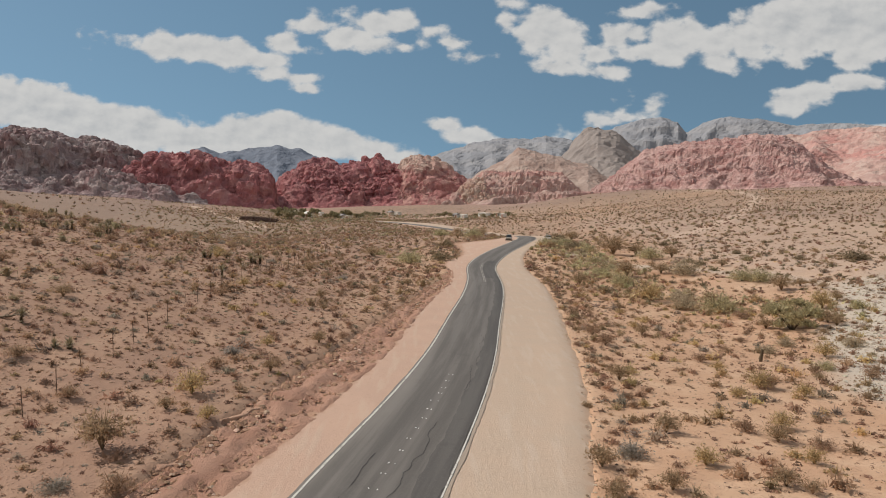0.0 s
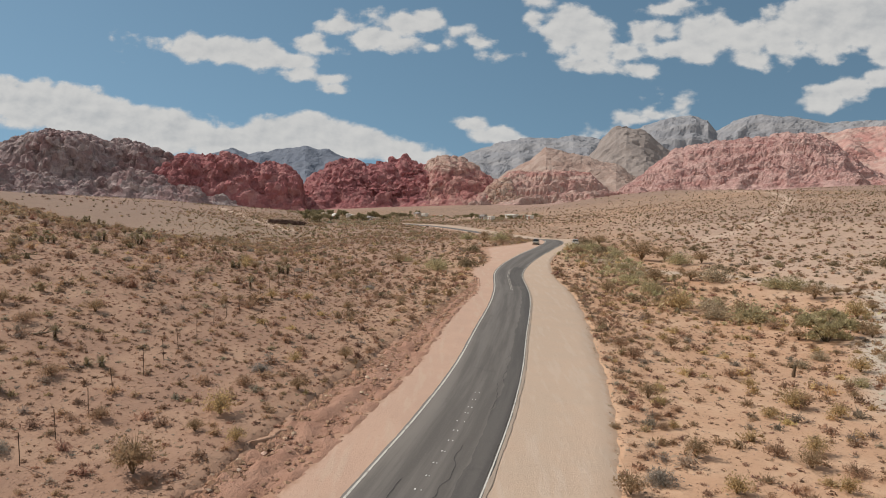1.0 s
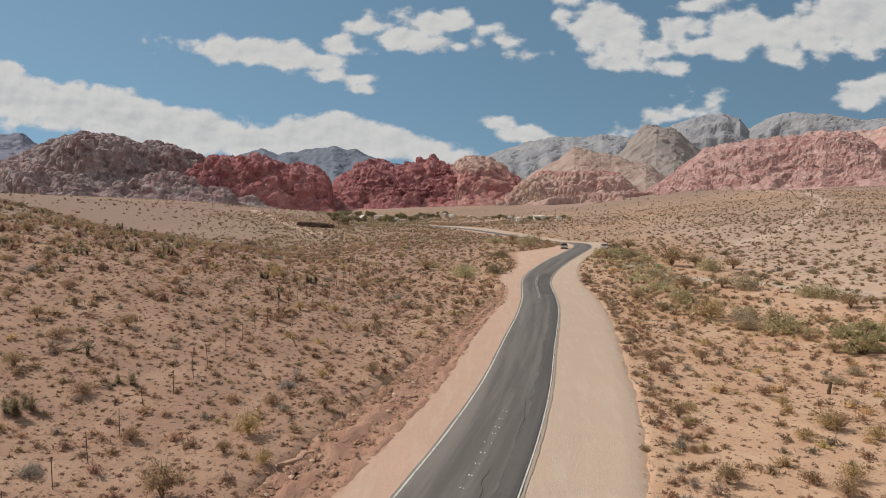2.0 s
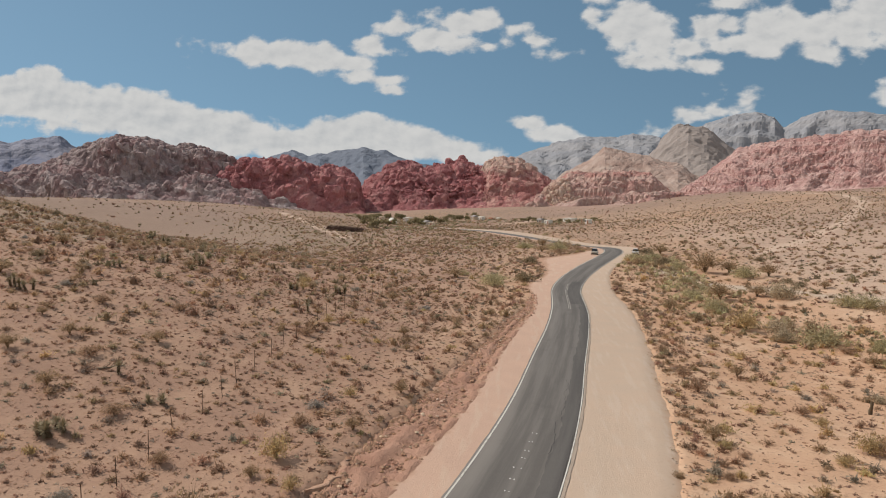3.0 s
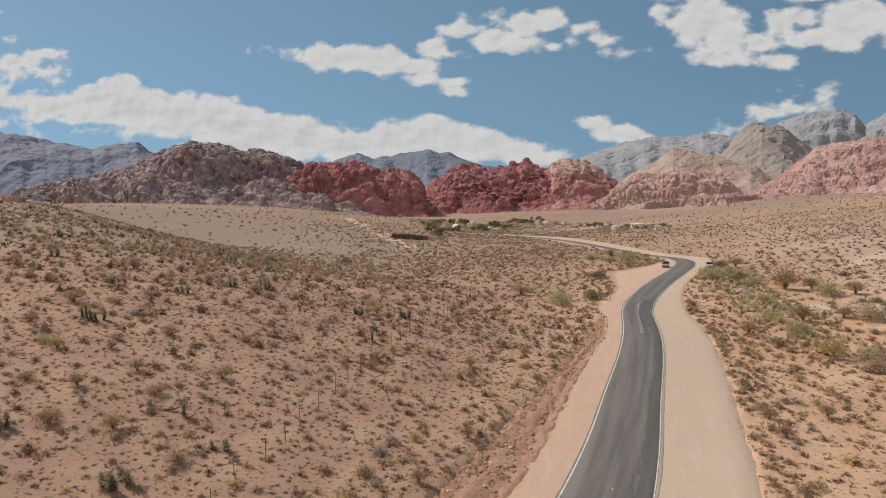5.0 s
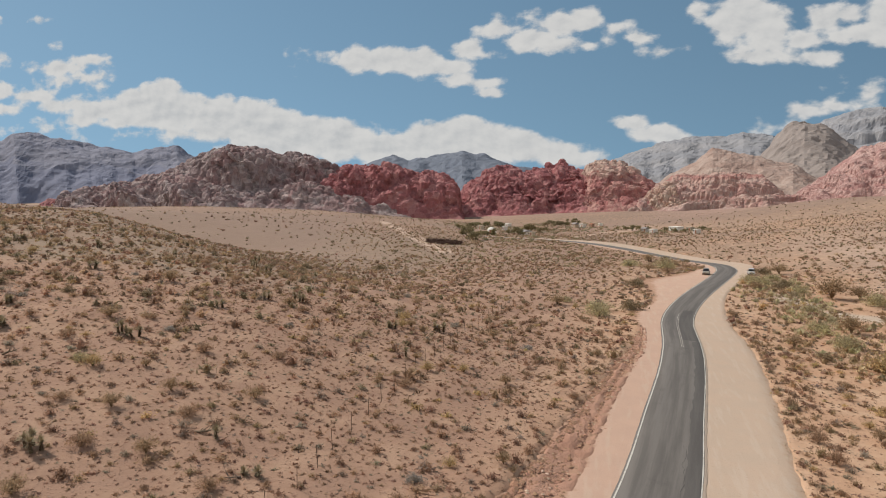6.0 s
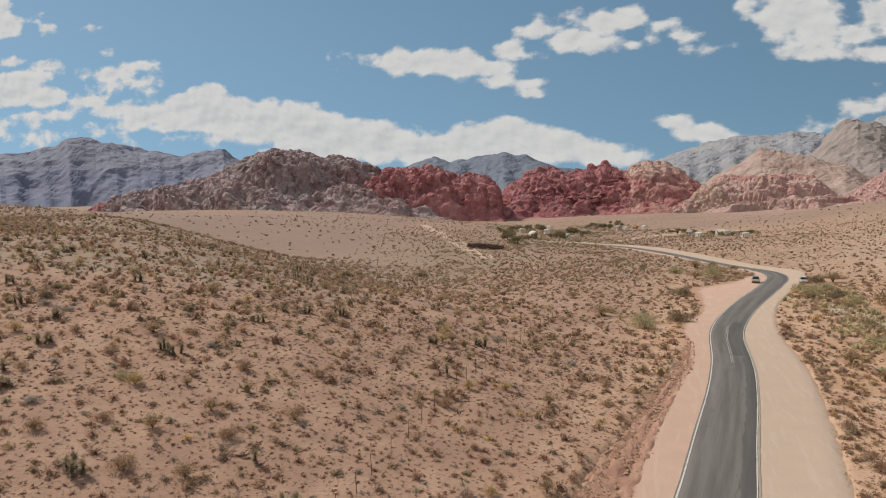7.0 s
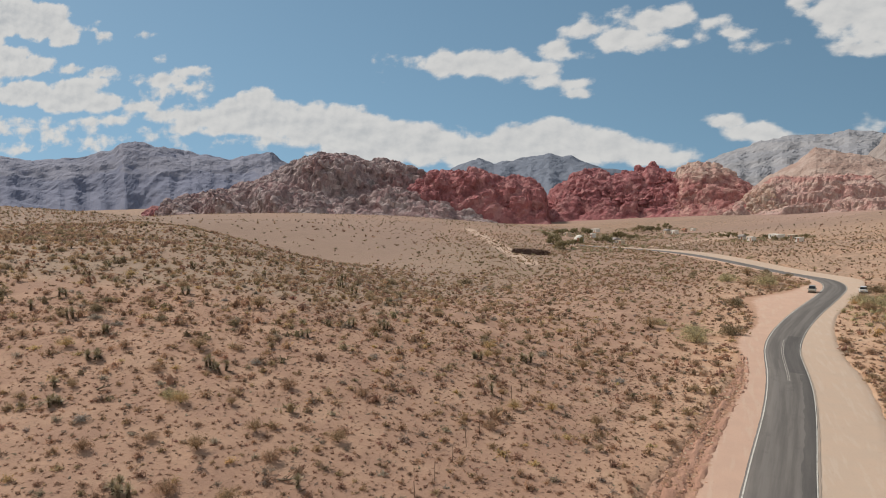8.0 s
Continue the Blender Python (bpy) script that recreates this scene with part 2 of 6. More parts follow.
def sand_material(name, a, b, c, brink=(0.40, 0.24, 0.16), rise=0.05):
    m, k, bsdf = material(name, 0.95)
    at = k.place()
    mid, fine = k.noise(at, 0.35, 6), k.noise(at, 5.0, 5, 0.65)
    tyre = k.noise(k.vec("MULTIPLY", at, (1.0, 0.12, 1.0)), 1.6, 4)
    col = k.mix(k.step(mid, 0.35, 0.65), a, b)
    col = k.mix(k.step(tyre, 0.50, 0.66, 0.0, 0.5), col, c)
    col = k.mix(k.step(fine, 0.55, 0.75, 0.0, 0.4), col, (0.33, 0.22, 0.15))
    edge = k.math("ADD", k.attr("edge").outputs["Fac"], k.math("MULTIPLY", k.math("SUBTRACT", k.noise(at, 1.2, 5), 0.5), 1.1))
    col = k.mix(k.step(edge, 0.35, 0.8), col, brink)
    k.put(bsdf.inputs["Base Color"], col)
    relief(k, bsdf, k.math("ADD", k.math("ADD", fine, k.noise(at, 12.0, 4, 0.7)), tyre), 0.6, rise)
    return m


def asphalt_material(name, dark, light):
    m, k, bsdf = material(name, 0.85)
    at = k.place()
    lane = k.n.new("ShaderNodeCombineXYZ")
    k.l.new(k.attr("across").outputs["Fac"], lane.inputs[0])
    split = k.n.new("ShaderNodeSeparateXYZ")
    k.l.new(at, split.inputs[0])
    k.l.new(k.math("MULTIPLY", split.outputs[1], 0.035), lane.inputs[1])
    big = k.noise(lane.outputs[0], 1.1, 5, 0.6)
    fine = k.noise(at, 14.0, 4, 0.7)
    col = k.mix(k.step(big, 0.38, 0.62), dark, light)
    col = k.mix(k.step(k.noise(at, 0.45, 6, 0.65), 0.56, 0.70, 0.0, 0.4), col, tuple(c * 0.7 for c in dark))
    col = k.mix(k.step(fine, 0.5, 0.75, 0.0, 0.35), col, (0.22, 0.20, 0.18))
    k.put(bsdf.inputs["Base Color"], col)
    relief(k, bsdf, fine, 0.4, 0.02)
    return m


def paint_material(name, colour, wear):
    m, k, bsdf = material(name, 0.7)
    at = k.place()
    worn = k.noise(at, 3.0, 6, 0.7)
    k.put(bsdf.inputs["Base Color"], k.mix(k.step(worn, wear, wear + 0.12), colour, (0.28, 0.25, 0.21)))
    return m


def rock_material(name, colours, scale, streak=0.0, depth=2.0, cap=None, blocks=1.0):
    """colours: main, second, pale beds, dark varnish. streak: how strongly beds show. cap: height and colour of an
    upper bed, or of upper faces painted lighter.
    """
    m, k, bsdf = material(name, 0.95)
    at = k.place()
    main, second, pale, dark = colours
    warp = k.noise(at, 0.5 / scale, 4)
    big, mid, fine = k.noise(at, 1.0 / scale, 5), k.noise(at, 5.0 / scale, 6, 0.62), k.noise(at, 22.0 / scale, 5, 0.65)
    col = k.mix(k.step(big, 0.40, 0.60), main, second)
    height = k.n.new("ShaderNodeSeparateXYZ")
    k.l.new(at, height.inputs[0])
    if cap:
        level = k.math("ADD", height.outputs[2], k.math("MULTIPLY", k.math("SUBTRACT", k.noise(at, 1.6 / scale, 5), 0.5), cap[0] * 1.4))
        col = k.mix(k.step(level, cap[0] - 6, cap[0] + 6, 0.0, 0.9), col, cap[1])
    bed = k.math("ADD", k.math("MULTIPLY", height.outputs[2], 22.0 / scale), k.math("MULTIPLY", warp, 9.0))
    beds = k.math("MULTIPLY_ADD", k.math("SINE", bed), 0.5, 0.5)
    col = k.mix(k.math("MULTIPLY", k.step(beds, 0.45, 0.8), streak), col, pale)
    col = k.mix(k.step(mid, 0.54, 0.70, 0.0, 0.7), col, pale)
    col = k.mix(k.step(k.noise(at, 3.0 / scale, 6, 0.6), 0.54, 0.70, 0.0, 0.75), col, dark)
    col = k.mix(k.step(fine, 0.52, 0.72, 0.0, 0.45), col, dark)
    # single blocks weather differently
    col = k.mix(k.step(k.cells(at, 7.0 / scale).outputs["Color"], 0.45, 0.8, 0.0, 0.55 * blocks), col, pale)
    col = k.mix(k.step(k.cells(at, 11.0 / scale).outputs["Color"], 0.5, 0.2, 0.0, 0.45 * blocks), col, dark)
    k.put(bsdf.inputs["Base Color"], col)
    relief(k, bsdf, k.math("ADD", mid, k.math("MULTIPLY", fine, 0.9)), 1.0, depth)
    return m


def plant_material(name, colour, rough=0.8, through=0.48):
    m, k, bsdf = material(name, rough)
    tint = k.attr("tint").outputs["Color"]
    isle = k.n.new("ShaderNodeNewGeometry").outputs["Random Per Island"]
    shift = k.n.new("ShaderNodeObjectInfo").outputs["Random"]
    col = k.mix(0.75, colour, tint) if colour else tint
    col = k.mix(k.step(isle, 0.0, 1.0, 0.0, 0.30), col, (0.17, 0.12, 0.07), "MIX")
    col = k.mix(k.step(shift, 0.0, 1.0, 0.0, 0.25), col, (0.42, 0.32, 0.19))
    k.put(bsdf.inputs["Base Color"], col)
    if through:
        thin = k.n.new("ShaderNodeBsdfTranslucent")
        k.put(thin.inputs["Color"], col)
        both = k.n.new("ShaderNodeMixShader")
        both.inputs[0].default_value = through
        k.l.new(bsdf.outputs[0], both.inputs[1])
        k.l.new(thin.outputs[0], both.inputs[2])
        k.l.new(both.outputs[0], k.n["Material Output"].inputs[0])
    return m


SOIL = soil_material()
SAND = sand_material("pale_shoulder_sand", (0.48, 0.365, 0.275), (0.50, 0.37, 0.275), (0.53, 0.42, 0.335), (0.46, 0.32, 0.225))
PINK_SAND = sand_material("pink_shoulder_sand", (0.50, 0.335, 0.25), (0.53, 0.352, 0.26), (0.54, 0.40, 0.305))
RUBBLE = sand_material("red_rubble", (0.41, 0.225, 0.155), (0.46, 0.268, 0.188), (0.35, 0.19, 0.13), rise=0.22)
ASPHALT = asphalt_material("worn_asphalt", (0.118, 0.105, 0.094), (0.172, 0.154, 0.137))
TAR = asphalt_material("fresh_tar", (0.055, 0.051, 0.048), (0.075, 0.069, 0.064))
WHITE = paint_material("road_paint", (0.58, 0.55, 0.49), 0.52)
GREY_ROCK = rock_material("grey_brown_rock", ((0.335, 0.252, 0.243), (0.325, 0.208, 0.20), (0.51, 0.43, 0.40), (0.14, 0.10, 0.097)), 60)
RED_ROCK = rock_material("red_sandstone", ((0.37, 0.142, 0.140), (0.30, 0.115, 0.118), (0.50, 0.265, 0.245), (0.20, 0.08, 0.083)), 60)
CAPPED_ROCK = rock_material("pale_capped_sandstone", ((0.42, 0.185, 0.165), (0.38, 0.165, 0.15), (0.56, 0.36, 0.30), (0.23, 0.10, 0.095)), 60, cap=(36, (0.56, 0.42, 0.34)))
CREAM_ROCK = rock_material("cream_sandstone", ((0.56, 0.40, 0.31), (0.52, 0.33, 0.26), (0.62, 0.50, 0.40), (0.34, 0.19, 0.16)), 40, 0.3)
PALE_ROCK = rock_material("pale_sandstone", ((0.46, 0.305, 0.262), (0.45, 0.26, 0.225), (0.54, 0.40, 0.335), (0.36, 0.195, 0.172)), 50, 0.5, cap=(27, (0.46, 0.235, 0.20)))
PINK_ROCK = rock_material("pink_sandstone", ((0.49, 0.315, 0.278), (0.45, 0.25, 0.222), (0.55, 0.38, 0.335), (0.31, 0.158, 0.145)), 50, 0.6)
HILL_ROCK = rock_material("red_tan_hillside", ((0.47, 0.32, 0.27), (0.48, 0.25, 0.215), (0.53, 0.40, 0.34), (0.36, 0.21, 0.18)), 110, 0.3)
TAN_ROCK = rock_material("tan_slope", ((0.375, 0.282, 0.235), (0.365, 0.255, 0.21), (0.45, 0.35, 0.295), (0.32, 0.225, 0.185)), 90, 0.3)
PEAK_ROCK = rock_material("tan_grey_limestone", ((0.285, 0.242, 0.218), (0.268, 0.228, 0.206), (0.315, 0.27, 0.242), (0.235, 0.20, 0.182)), 200, 0.3, 2.0, blocks=0.1)
# far limestones: the blue cast and low contrast are haze put into base colour
LIME_ROCK = rock_material("grey_limestone", ((0.285, 0.284, 0.298), (0.268, 0.270, 0.286), (0.325, 0.315, 0.315), (0.235, 0.238, 0.255)), 220, 0.5, 2.0, blocks=0.1)
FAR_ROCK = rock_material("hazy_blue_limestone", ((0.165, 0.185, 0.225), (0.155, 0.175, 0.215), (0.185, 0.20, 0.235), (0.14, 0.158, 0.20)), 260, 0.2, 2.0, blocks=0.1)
# cap here lightens the shaded upper faces and darkens the sunlit foot, in colour
HAZED_ROCK = rock_material("haze_blue_limestone", ((0.192, 0.203, 0.268), (0.183, 0.194, 0.258), (0.215, 0.223, 0.282), (0.172, 0.182, 0.245)), 260, 0.3, 2.0, cap=(120, (0.245, 0.245, 0.29)), blocks=0.1)


# ---------------------------------------------------------------- noise on arrays
def _hash(ix, iy, iz, seed):
    h = (ix.astype(np.uint32) * np.uint32(374761393) + iy.astype(np.uint32) * np.uint32(668265263)
         + iz.astype(np.uint32) * np.uint32(2147483647) + np.uint32(seed * 1013904223 & 0xFFFFFFFF))
    h = (h ^ (h >> np.uint32(13))) * np.uint32(1274126177)
    h = (h ^ (h >> np.uint32(16))) * np.uint32(2246822519)
    return (h ^ (h >> np.uint32(15))).astype(np.float64) / 4294967295.0


def value_noise(x, y, z=0.0, seed=0):
    """Smooth noise from -1 to 1 on arrays."""
    x, y, z = np.broadcast_arrays(*(np.asarray(a, float) for a in (x, y, z)))
    fx, fy, fz = np.floor(x), np.floor(y), np.floor(z)
    u, v, t = x - fx, y - fy, z - fz
    u, v, t = (a * a * (3 - 2 * a) for a in (u, v, t))
    ix, iy, iz = fx.astype(np.int64), fy.astype(np.int64), fz.astype(np.int64)
    total = 0.0
    for a in (0, 1):
        for b in (0, 1):
            for c in (0, 1):
                weight = (u if a else 1 - u) * (v if b else 1 - v) * (t if c else 1 - t)
                total = total + weight * _hash(ix + a, iy + b, iz + c, seed)
    return total * 2 - 1


def fractal(x, y, z=0.0, octaves=4, seed=0, gain=0.5):
    total, amp, freq, norm = 0.0, 1.0, 1.0, 0.0
    for k in range(octaves):
        total = total + amp * value_noise(np.asarray(x) * freq + 17.3 * k, np.asarray(y) * freq - 9.1 * k, np.asarray(z) * freq + 4.7 * k, seed + k)
        norm, amp, freq = norm + amp, amp * gain, freq * 2.03
    return total / norm


def worley(x, y, z, seed=0):
    """Distance to the nearest and to the second nearest of scattered points."""
    fx, fy, fz = (np.floor(a).astype(np.int64) for a in (x, y, z))
    near = np.full(np.shape(x), 9.0)
    second = near.copy()
    for a in (-1, 0, 1):
        for b in (-1, 0, 1):
            for c in (-1, 0, 1):
                jx, jy, jz = fx + a, fy + b, fz + c
                px, py, pz = (j + _hash(jx, jy, jz, seed + q) for q, j in ((1, jx), (2, jy), (3, jz)))
                d = np.sqrt((px - x) ** 2 + (py - y) ** 2 + (pz - z) ** 2)
                second = np.minimum(second, np.maximum(near, d))
                near = np.minimum(near, d)
    return near, second


# ---------------------------------------------------------------- mesh helpers
def mesh_of(name, verts, faces, mat, smooth=True, attrs=None):
    """A mesh from an array of vertices and an array of triangles or quads."""
    verts, faces = np.asarray(verts, np.float32), np.asarray(faces, np.int32)
    me = bpy.data.meshes.new(name)
    me.vertices.add(len(verts))
    me.vertices.foreach_set("co", verts.ravel())
    n, k = faces.shape
    me.loops.add(n * k)
    me.loops.foreach_set("vertex_index", faces.ravel())
    me.polygons.add(n)
    me.polygons.foreach_set("loop_start", np.arange(0, n * k, k, dtype=np.int32))
    me.polygons.foreach_set("use_smooth", np.full(n, smooth))
    for key, values in (attrs or {}).items():
        values = np.asarray(values, np.float32)
        if values.ndim == 2:
            rgba = np.ones((len(values), 4), np.float32)
            rgba[:, :3] = values
            me.attributes.new(key, "FLOAT_COLOR", "POINT").data.foreach_set("color", rgba.ravel())
        else:
            me.attributes.new(key, "FLOAT", "POINT").data.foreach_set("value", values)
    me.update(calc_edges=True)
    me.materials.append(mat)
    return me


def grid_faces(rows, cols):
    a = np.arange(rows - 1)[:, None] * cols + np.arange(cols - 1)[None, :]
    return np.stack([a, a + 1, a + cols + 1, a + cols], -1).reshape(-1, 4)


def part(name, me, parent, label="", at=None):
    """One mesh as a part under a thing or a part."""
    ob = new(name, me)
    ob.parent = parent
    if at is not None:
        ob.matrix_basis = at
    if label:
        ob["label"] = label
    return ob


# ---------------------------------------------------------------- lie of the land
# swells and hollows: middle x, y, reach x, y, height
HILLS = [
    (-75, 75, 45, 55, 8),
    (-150, 110, 80, 90, 10.1),
    (-40, 60, 25, 50, 3),
    (-60, 130, 40, 40, -0.3),
    (-130, 240, 60, 60, 2.4),
    (-200, 420, 110, 120, 3.4),
    (-90, 420, 90, 120, -1.8),
    (0, 420, 120, 110, -4.7),
    (120, 230, 60, 70, 1.6),
    (160, 420, 90, 130, 4.4),
    (100, 620, 120, 140, 3),
    (34, 90, 22, 45, -3.1),
    (60, 170, 35, 45, -1.4),
    (30, 260, 40, 50, -4),
    (-40, 260, 50, 60, -1.3),
    (-450, 700, 250, 350, 12.9),
    (400, 700, 250, 350, 12.6),
    (-30, 700, 180, 180, -20.5),
    (-60, 40, 30, 30, -0.7),
    (90, 110, 35, 60, -0.2),
    (300, 300, 150, 180, 5.8),
    (-80, 185, 45, 45, -2.4),
    (130, 550, 80, 100, 6.6),
    (-330, 180, 150, 160, 24.9),
    (-160, 20, 70, 70, 13.8),
    (-450, 800, 150, 180, -9.5),
    (-250, 850, 150, 160, -11.7),
    (120, 900, 120, 150, -5),
    (280, 850, 150, 160, -4),
    (-600, 1100, 260, 260, -1.8),
    (-180, 1200, 260, 260, -25.3),
    (200, 1200, 260, 260, -7),
    (560, 1050, 260, 260, 8),
    # the scrubby brow on the left and the hollow behind it
    (-70, 100, 20, 20, -0.6), (-88, 118, 22, 22, 2.8), (-105, 138, 24, 24, -1.2), (-128, 155, 28, 28, 4.6), (-155, 175, 34, 34, 3.6),
    (-118, 118, 26, 26, 1.7), (-150, 140, 34, 34, -1.6), (-98, 178, 26, 26, 0.9), (-130, 205, 32, 32, -6.7), (-170, 225, 36, 36, -5.0),
    (-185, 290, 45, 45, 3.3), (-158, 312, 40, 40, 1.1), (-215, 250, 50, 50, 0.6), (-60, 128, 18, 20, -0.5),
]


def land(x, y):
    x, y = np.asarray(x, float), np.asarray(y, float)
    z = np.zeros(np.broadcast(x, y).shape)
    for cx, cy, rx, ry, h in HILLS:
        z = z + h * np.exp(-((x - cx) / rx) ** 2 - ((y - cy) / ry) ** 2)
    return z


# the road's middle line, and along it: half width, sand to its left, rubble beyond that, sand to its right
ROAD = [
    (-24, -80, 2.9, 2.5, 3, 6), (-11, -12, 2.9, 2.5, 3, 6), (-3.1, 28, 2.92, 2.5, 3.2, 6.0), (-0.4, 42, 2.75, 2.6, 3.4, 6.0),
    (1.4, 54, 2.6, 2.6, 3.0, 6.1), (3.0, 69, 2.5, 2.9, 1.9, 6.2), (4.6, 84, 2.45, 2.7, 1.7, 6.3), (5.5, 95, 2.45, 2.1, 1.2, 6.2),
    (5.85, 103, 2.4, 2.3, 0.8, 6.3), (5.95, 110, 2.35, 2.6, 0.0, 6.2), (6.15, 116, 2.3, 3.6, 0, 5.6), (7.0, 124, 2.3, 3.7, 0, 4.8),
    (8.9, 135, 2.3, 3.1, 0, 3.6), (12.3, 150, 2.3, 7.2, 0, 2.4), (15.7, 163, 2.3, 11, 0, 2.2), (19.2, 177, 2.3, 6.5, 0, 2.4),
    (21.9, 190, 2.4, 4.6, 0, 3.0), (22.9, 203, 2.4, 2.0, 0, 4.5), (21.9, 219, 2.4, 2.5, 0, 7.5), (18.0, 240, 2.4, 2.0, 0, 9.0),
    (10.8, 260, 2.4, 2.0, 0, 9.0), (2.2, 275, 2.4, 2.2, 0, 9.0), (-7.5, 289, 2.4, 2.5, 0, 9.0), (-18, 303, 2.4, 2.5, 0, 9.0),
    (-32, 318, 2.4, 2.0, 0, 7.0), (-52, 333, 2.4, 2.0, 0, 4.0), (-80, 350, 2.4, 2, 0, 3.0),
]


def road_line():
    p = np.array(ROAD, float)
    s = np.concatenate([[0], np.cumsum(np.hypot(*np.diff(p[:, :2], axis=0).T))])
    out = []
    for k in range(len(p) - 1):
        p0, p1, p2, p3 = p[max(k - 1, 0)], p[k], p[k + 1], p[min(k + 2, len(p) - 1)]
        m1 = (p2 - p0) / max(s[k + 1] - s[max(k - 1, 0)], 1e-6) * (s[k + 1] - s[k])
        m2 = (p3 - p1) / max(s[min(k + 2, len(p) - 1)] - s[k], 1e-6) * (s[k + 1] - s[k])
        n = max(2, int((s[k + 1] - s[k]) / 0.4))
        t = np.linspace(0, 1, n, endpoint=False)[:, None]
        out.append((2 * t**3 - 3 * t**2 + 1) * p1 + (t**3 - 2 * t**2 + t) * m1 + (3 * t**2 - 2 * t**3) * p2 + (t**3 - t**2) * m2)
    line = np.concatenate(out + [p[-1:]])
    line[:, 3:] = np.maximum(line[:, 3:], 0)
    way = np.gradient(line[:, :2], axis=0)
    way /= np.linalg.norm(way, axis=1, keepdims=True)
    return line, np.stack([way[:, 1], -way[:, 0]], -1)


LINE, RIGHT = road_line()
ALONG = np.concatenate([[0], np.cumsum(np.hypot(*np.diff(LINE[:, :2], axis=0).T))])


def road_offset(x, y):
    """Signed distance to the right of the road's middle, and the index along it."""
    x, y = np.asarray(x, float).ravel(), np.asarray(y, float).ravel()
    off, idx = np.full(len(x), 1e3), np.zeros(len(x), int)
    inside = np.where((x > -110) & (x < 60) & (y > -110) & (y < 390))[0]
    for chunk in np.array_split(inside, max(1, len(inside) // 4000)):
        d2 = (x[chunk, None] - LINE[None, :, 0]) ** 2 + (y[chunk, None] - LINE[None, :, 1]) ** 2
        k = d2.argmin(1)
        dx, dy = x[chunk] - LINE[k, 0], y[chunk] - LINE[k, 1]
        off[chunk] = np.sqrt(d2[np.arange(len(chunk)), k]) * np.sign(dx * RIGHT[k, 0] + dy * RIGHT[k, 1])
        idx[chunk] = k
    return off, idx


def smooth(a, low, high):
    t = np.clip((a - low) / (high - low), 0, 1)
    return t * t * (3 - 2 * t)


def near_line(x, y, points):
    """Distance to a broken line."""
    best = np.full(np.shape(x), 1e6)
    for (ax, ay), (bx, by) in zip(points[:-1], points[1:]):
        ux, uy = bx - ax, by - ay
        t = np.clip(((x - ax) * ux + (y - ay) * uy) / (ux * ux + uy * uy), 0, 1)
        best = np.minimum(best, np.hypot(x - ax - t * ux, y - ay - t * uy))
    return best


# ---------------------------------------------------------------- ground
def ground_relief(x, y):
    far = np.hypot(x, y)
    fine = 0.10 * fractal(x / 2.5, y / 2.5, 0, 3, 5) + 0.25 * fractal(x / 14, y / 14, 0, 3, 9)
    return fine + smooth(far, 150, 600) * 1.5 * fractal(x / 70, y / 70, 0, 4, 21)


def bare_slope(x, y):
    """The smooth tan hill behind the brow and the plain below the cliffs, where little grows."""
    hill = smooth(-x - 0.32 * y + 8 * fractal(x / 30, y / 30, 0, 2, 88), 4, 34) * smooth(y + 0.35 * x, 150, 185) * smooth(y, 620, 480)
    return np.maximum(hill, smooth(np.hypot((x - 90) / 170, (y - 640) / 190), 1.1, 0.75))


def ground_height(x, y):
    """Height of the open ground, with the road's bed cut in, the lip over the verge and the cut bank beyond the wash."""
    x, y = np.asarray(x, float), np.asarray(y, float)
    off, k = road_offset(x, y)
    off, k = off.reshape(x.shape), k.reshape(x.shape)
    half, left, rub, right = (LINE[k, c] for c in (2, 3, 4, 5))
    edge = np.maximum(off - (half + right), -off - (half + left + rub)) + 0.5 * fractal(x / 1.8, y / 1.8, 0, 3, 31)
    z = land(x, y) + ground_relief(x, y) * smooth(edge, -0.5, 3.0) - 0.45 * smooth(edge, 0.35, -0.35)
    lip = (0.22 + 0.14 * fractal(x / 1.1, y / 1.1, 0, 3, 33)) * smooth(edge, 0.2, 0.6) * smooth(edge, 7.0, 1.5) * smooth(rub, 0.3, 1.5)
    brink = y - np.interp(x, [44, 50, 58, 64, 75, 95, 130], [128, 122, 115, 111, 112, 118, 130]) + 1.5 * fractal(x / 4, y / 4, 0, 3, 45)
    here = smooth(x, 46, 54) * smooth(x, 140, 110)
    return z + np.where(off < 0, lip, 0) + 0.45 * smooth(brink, 0.0, 1.2) * smooth(brink, 30, 10) * here, brink, here


def standing(x, y):
    """Height of the ground at one place."""
    return float(ground_height(np.array([x]), np.array([y]))[0][0])


def far_off(x, y):
    return np.hypot(x, y)


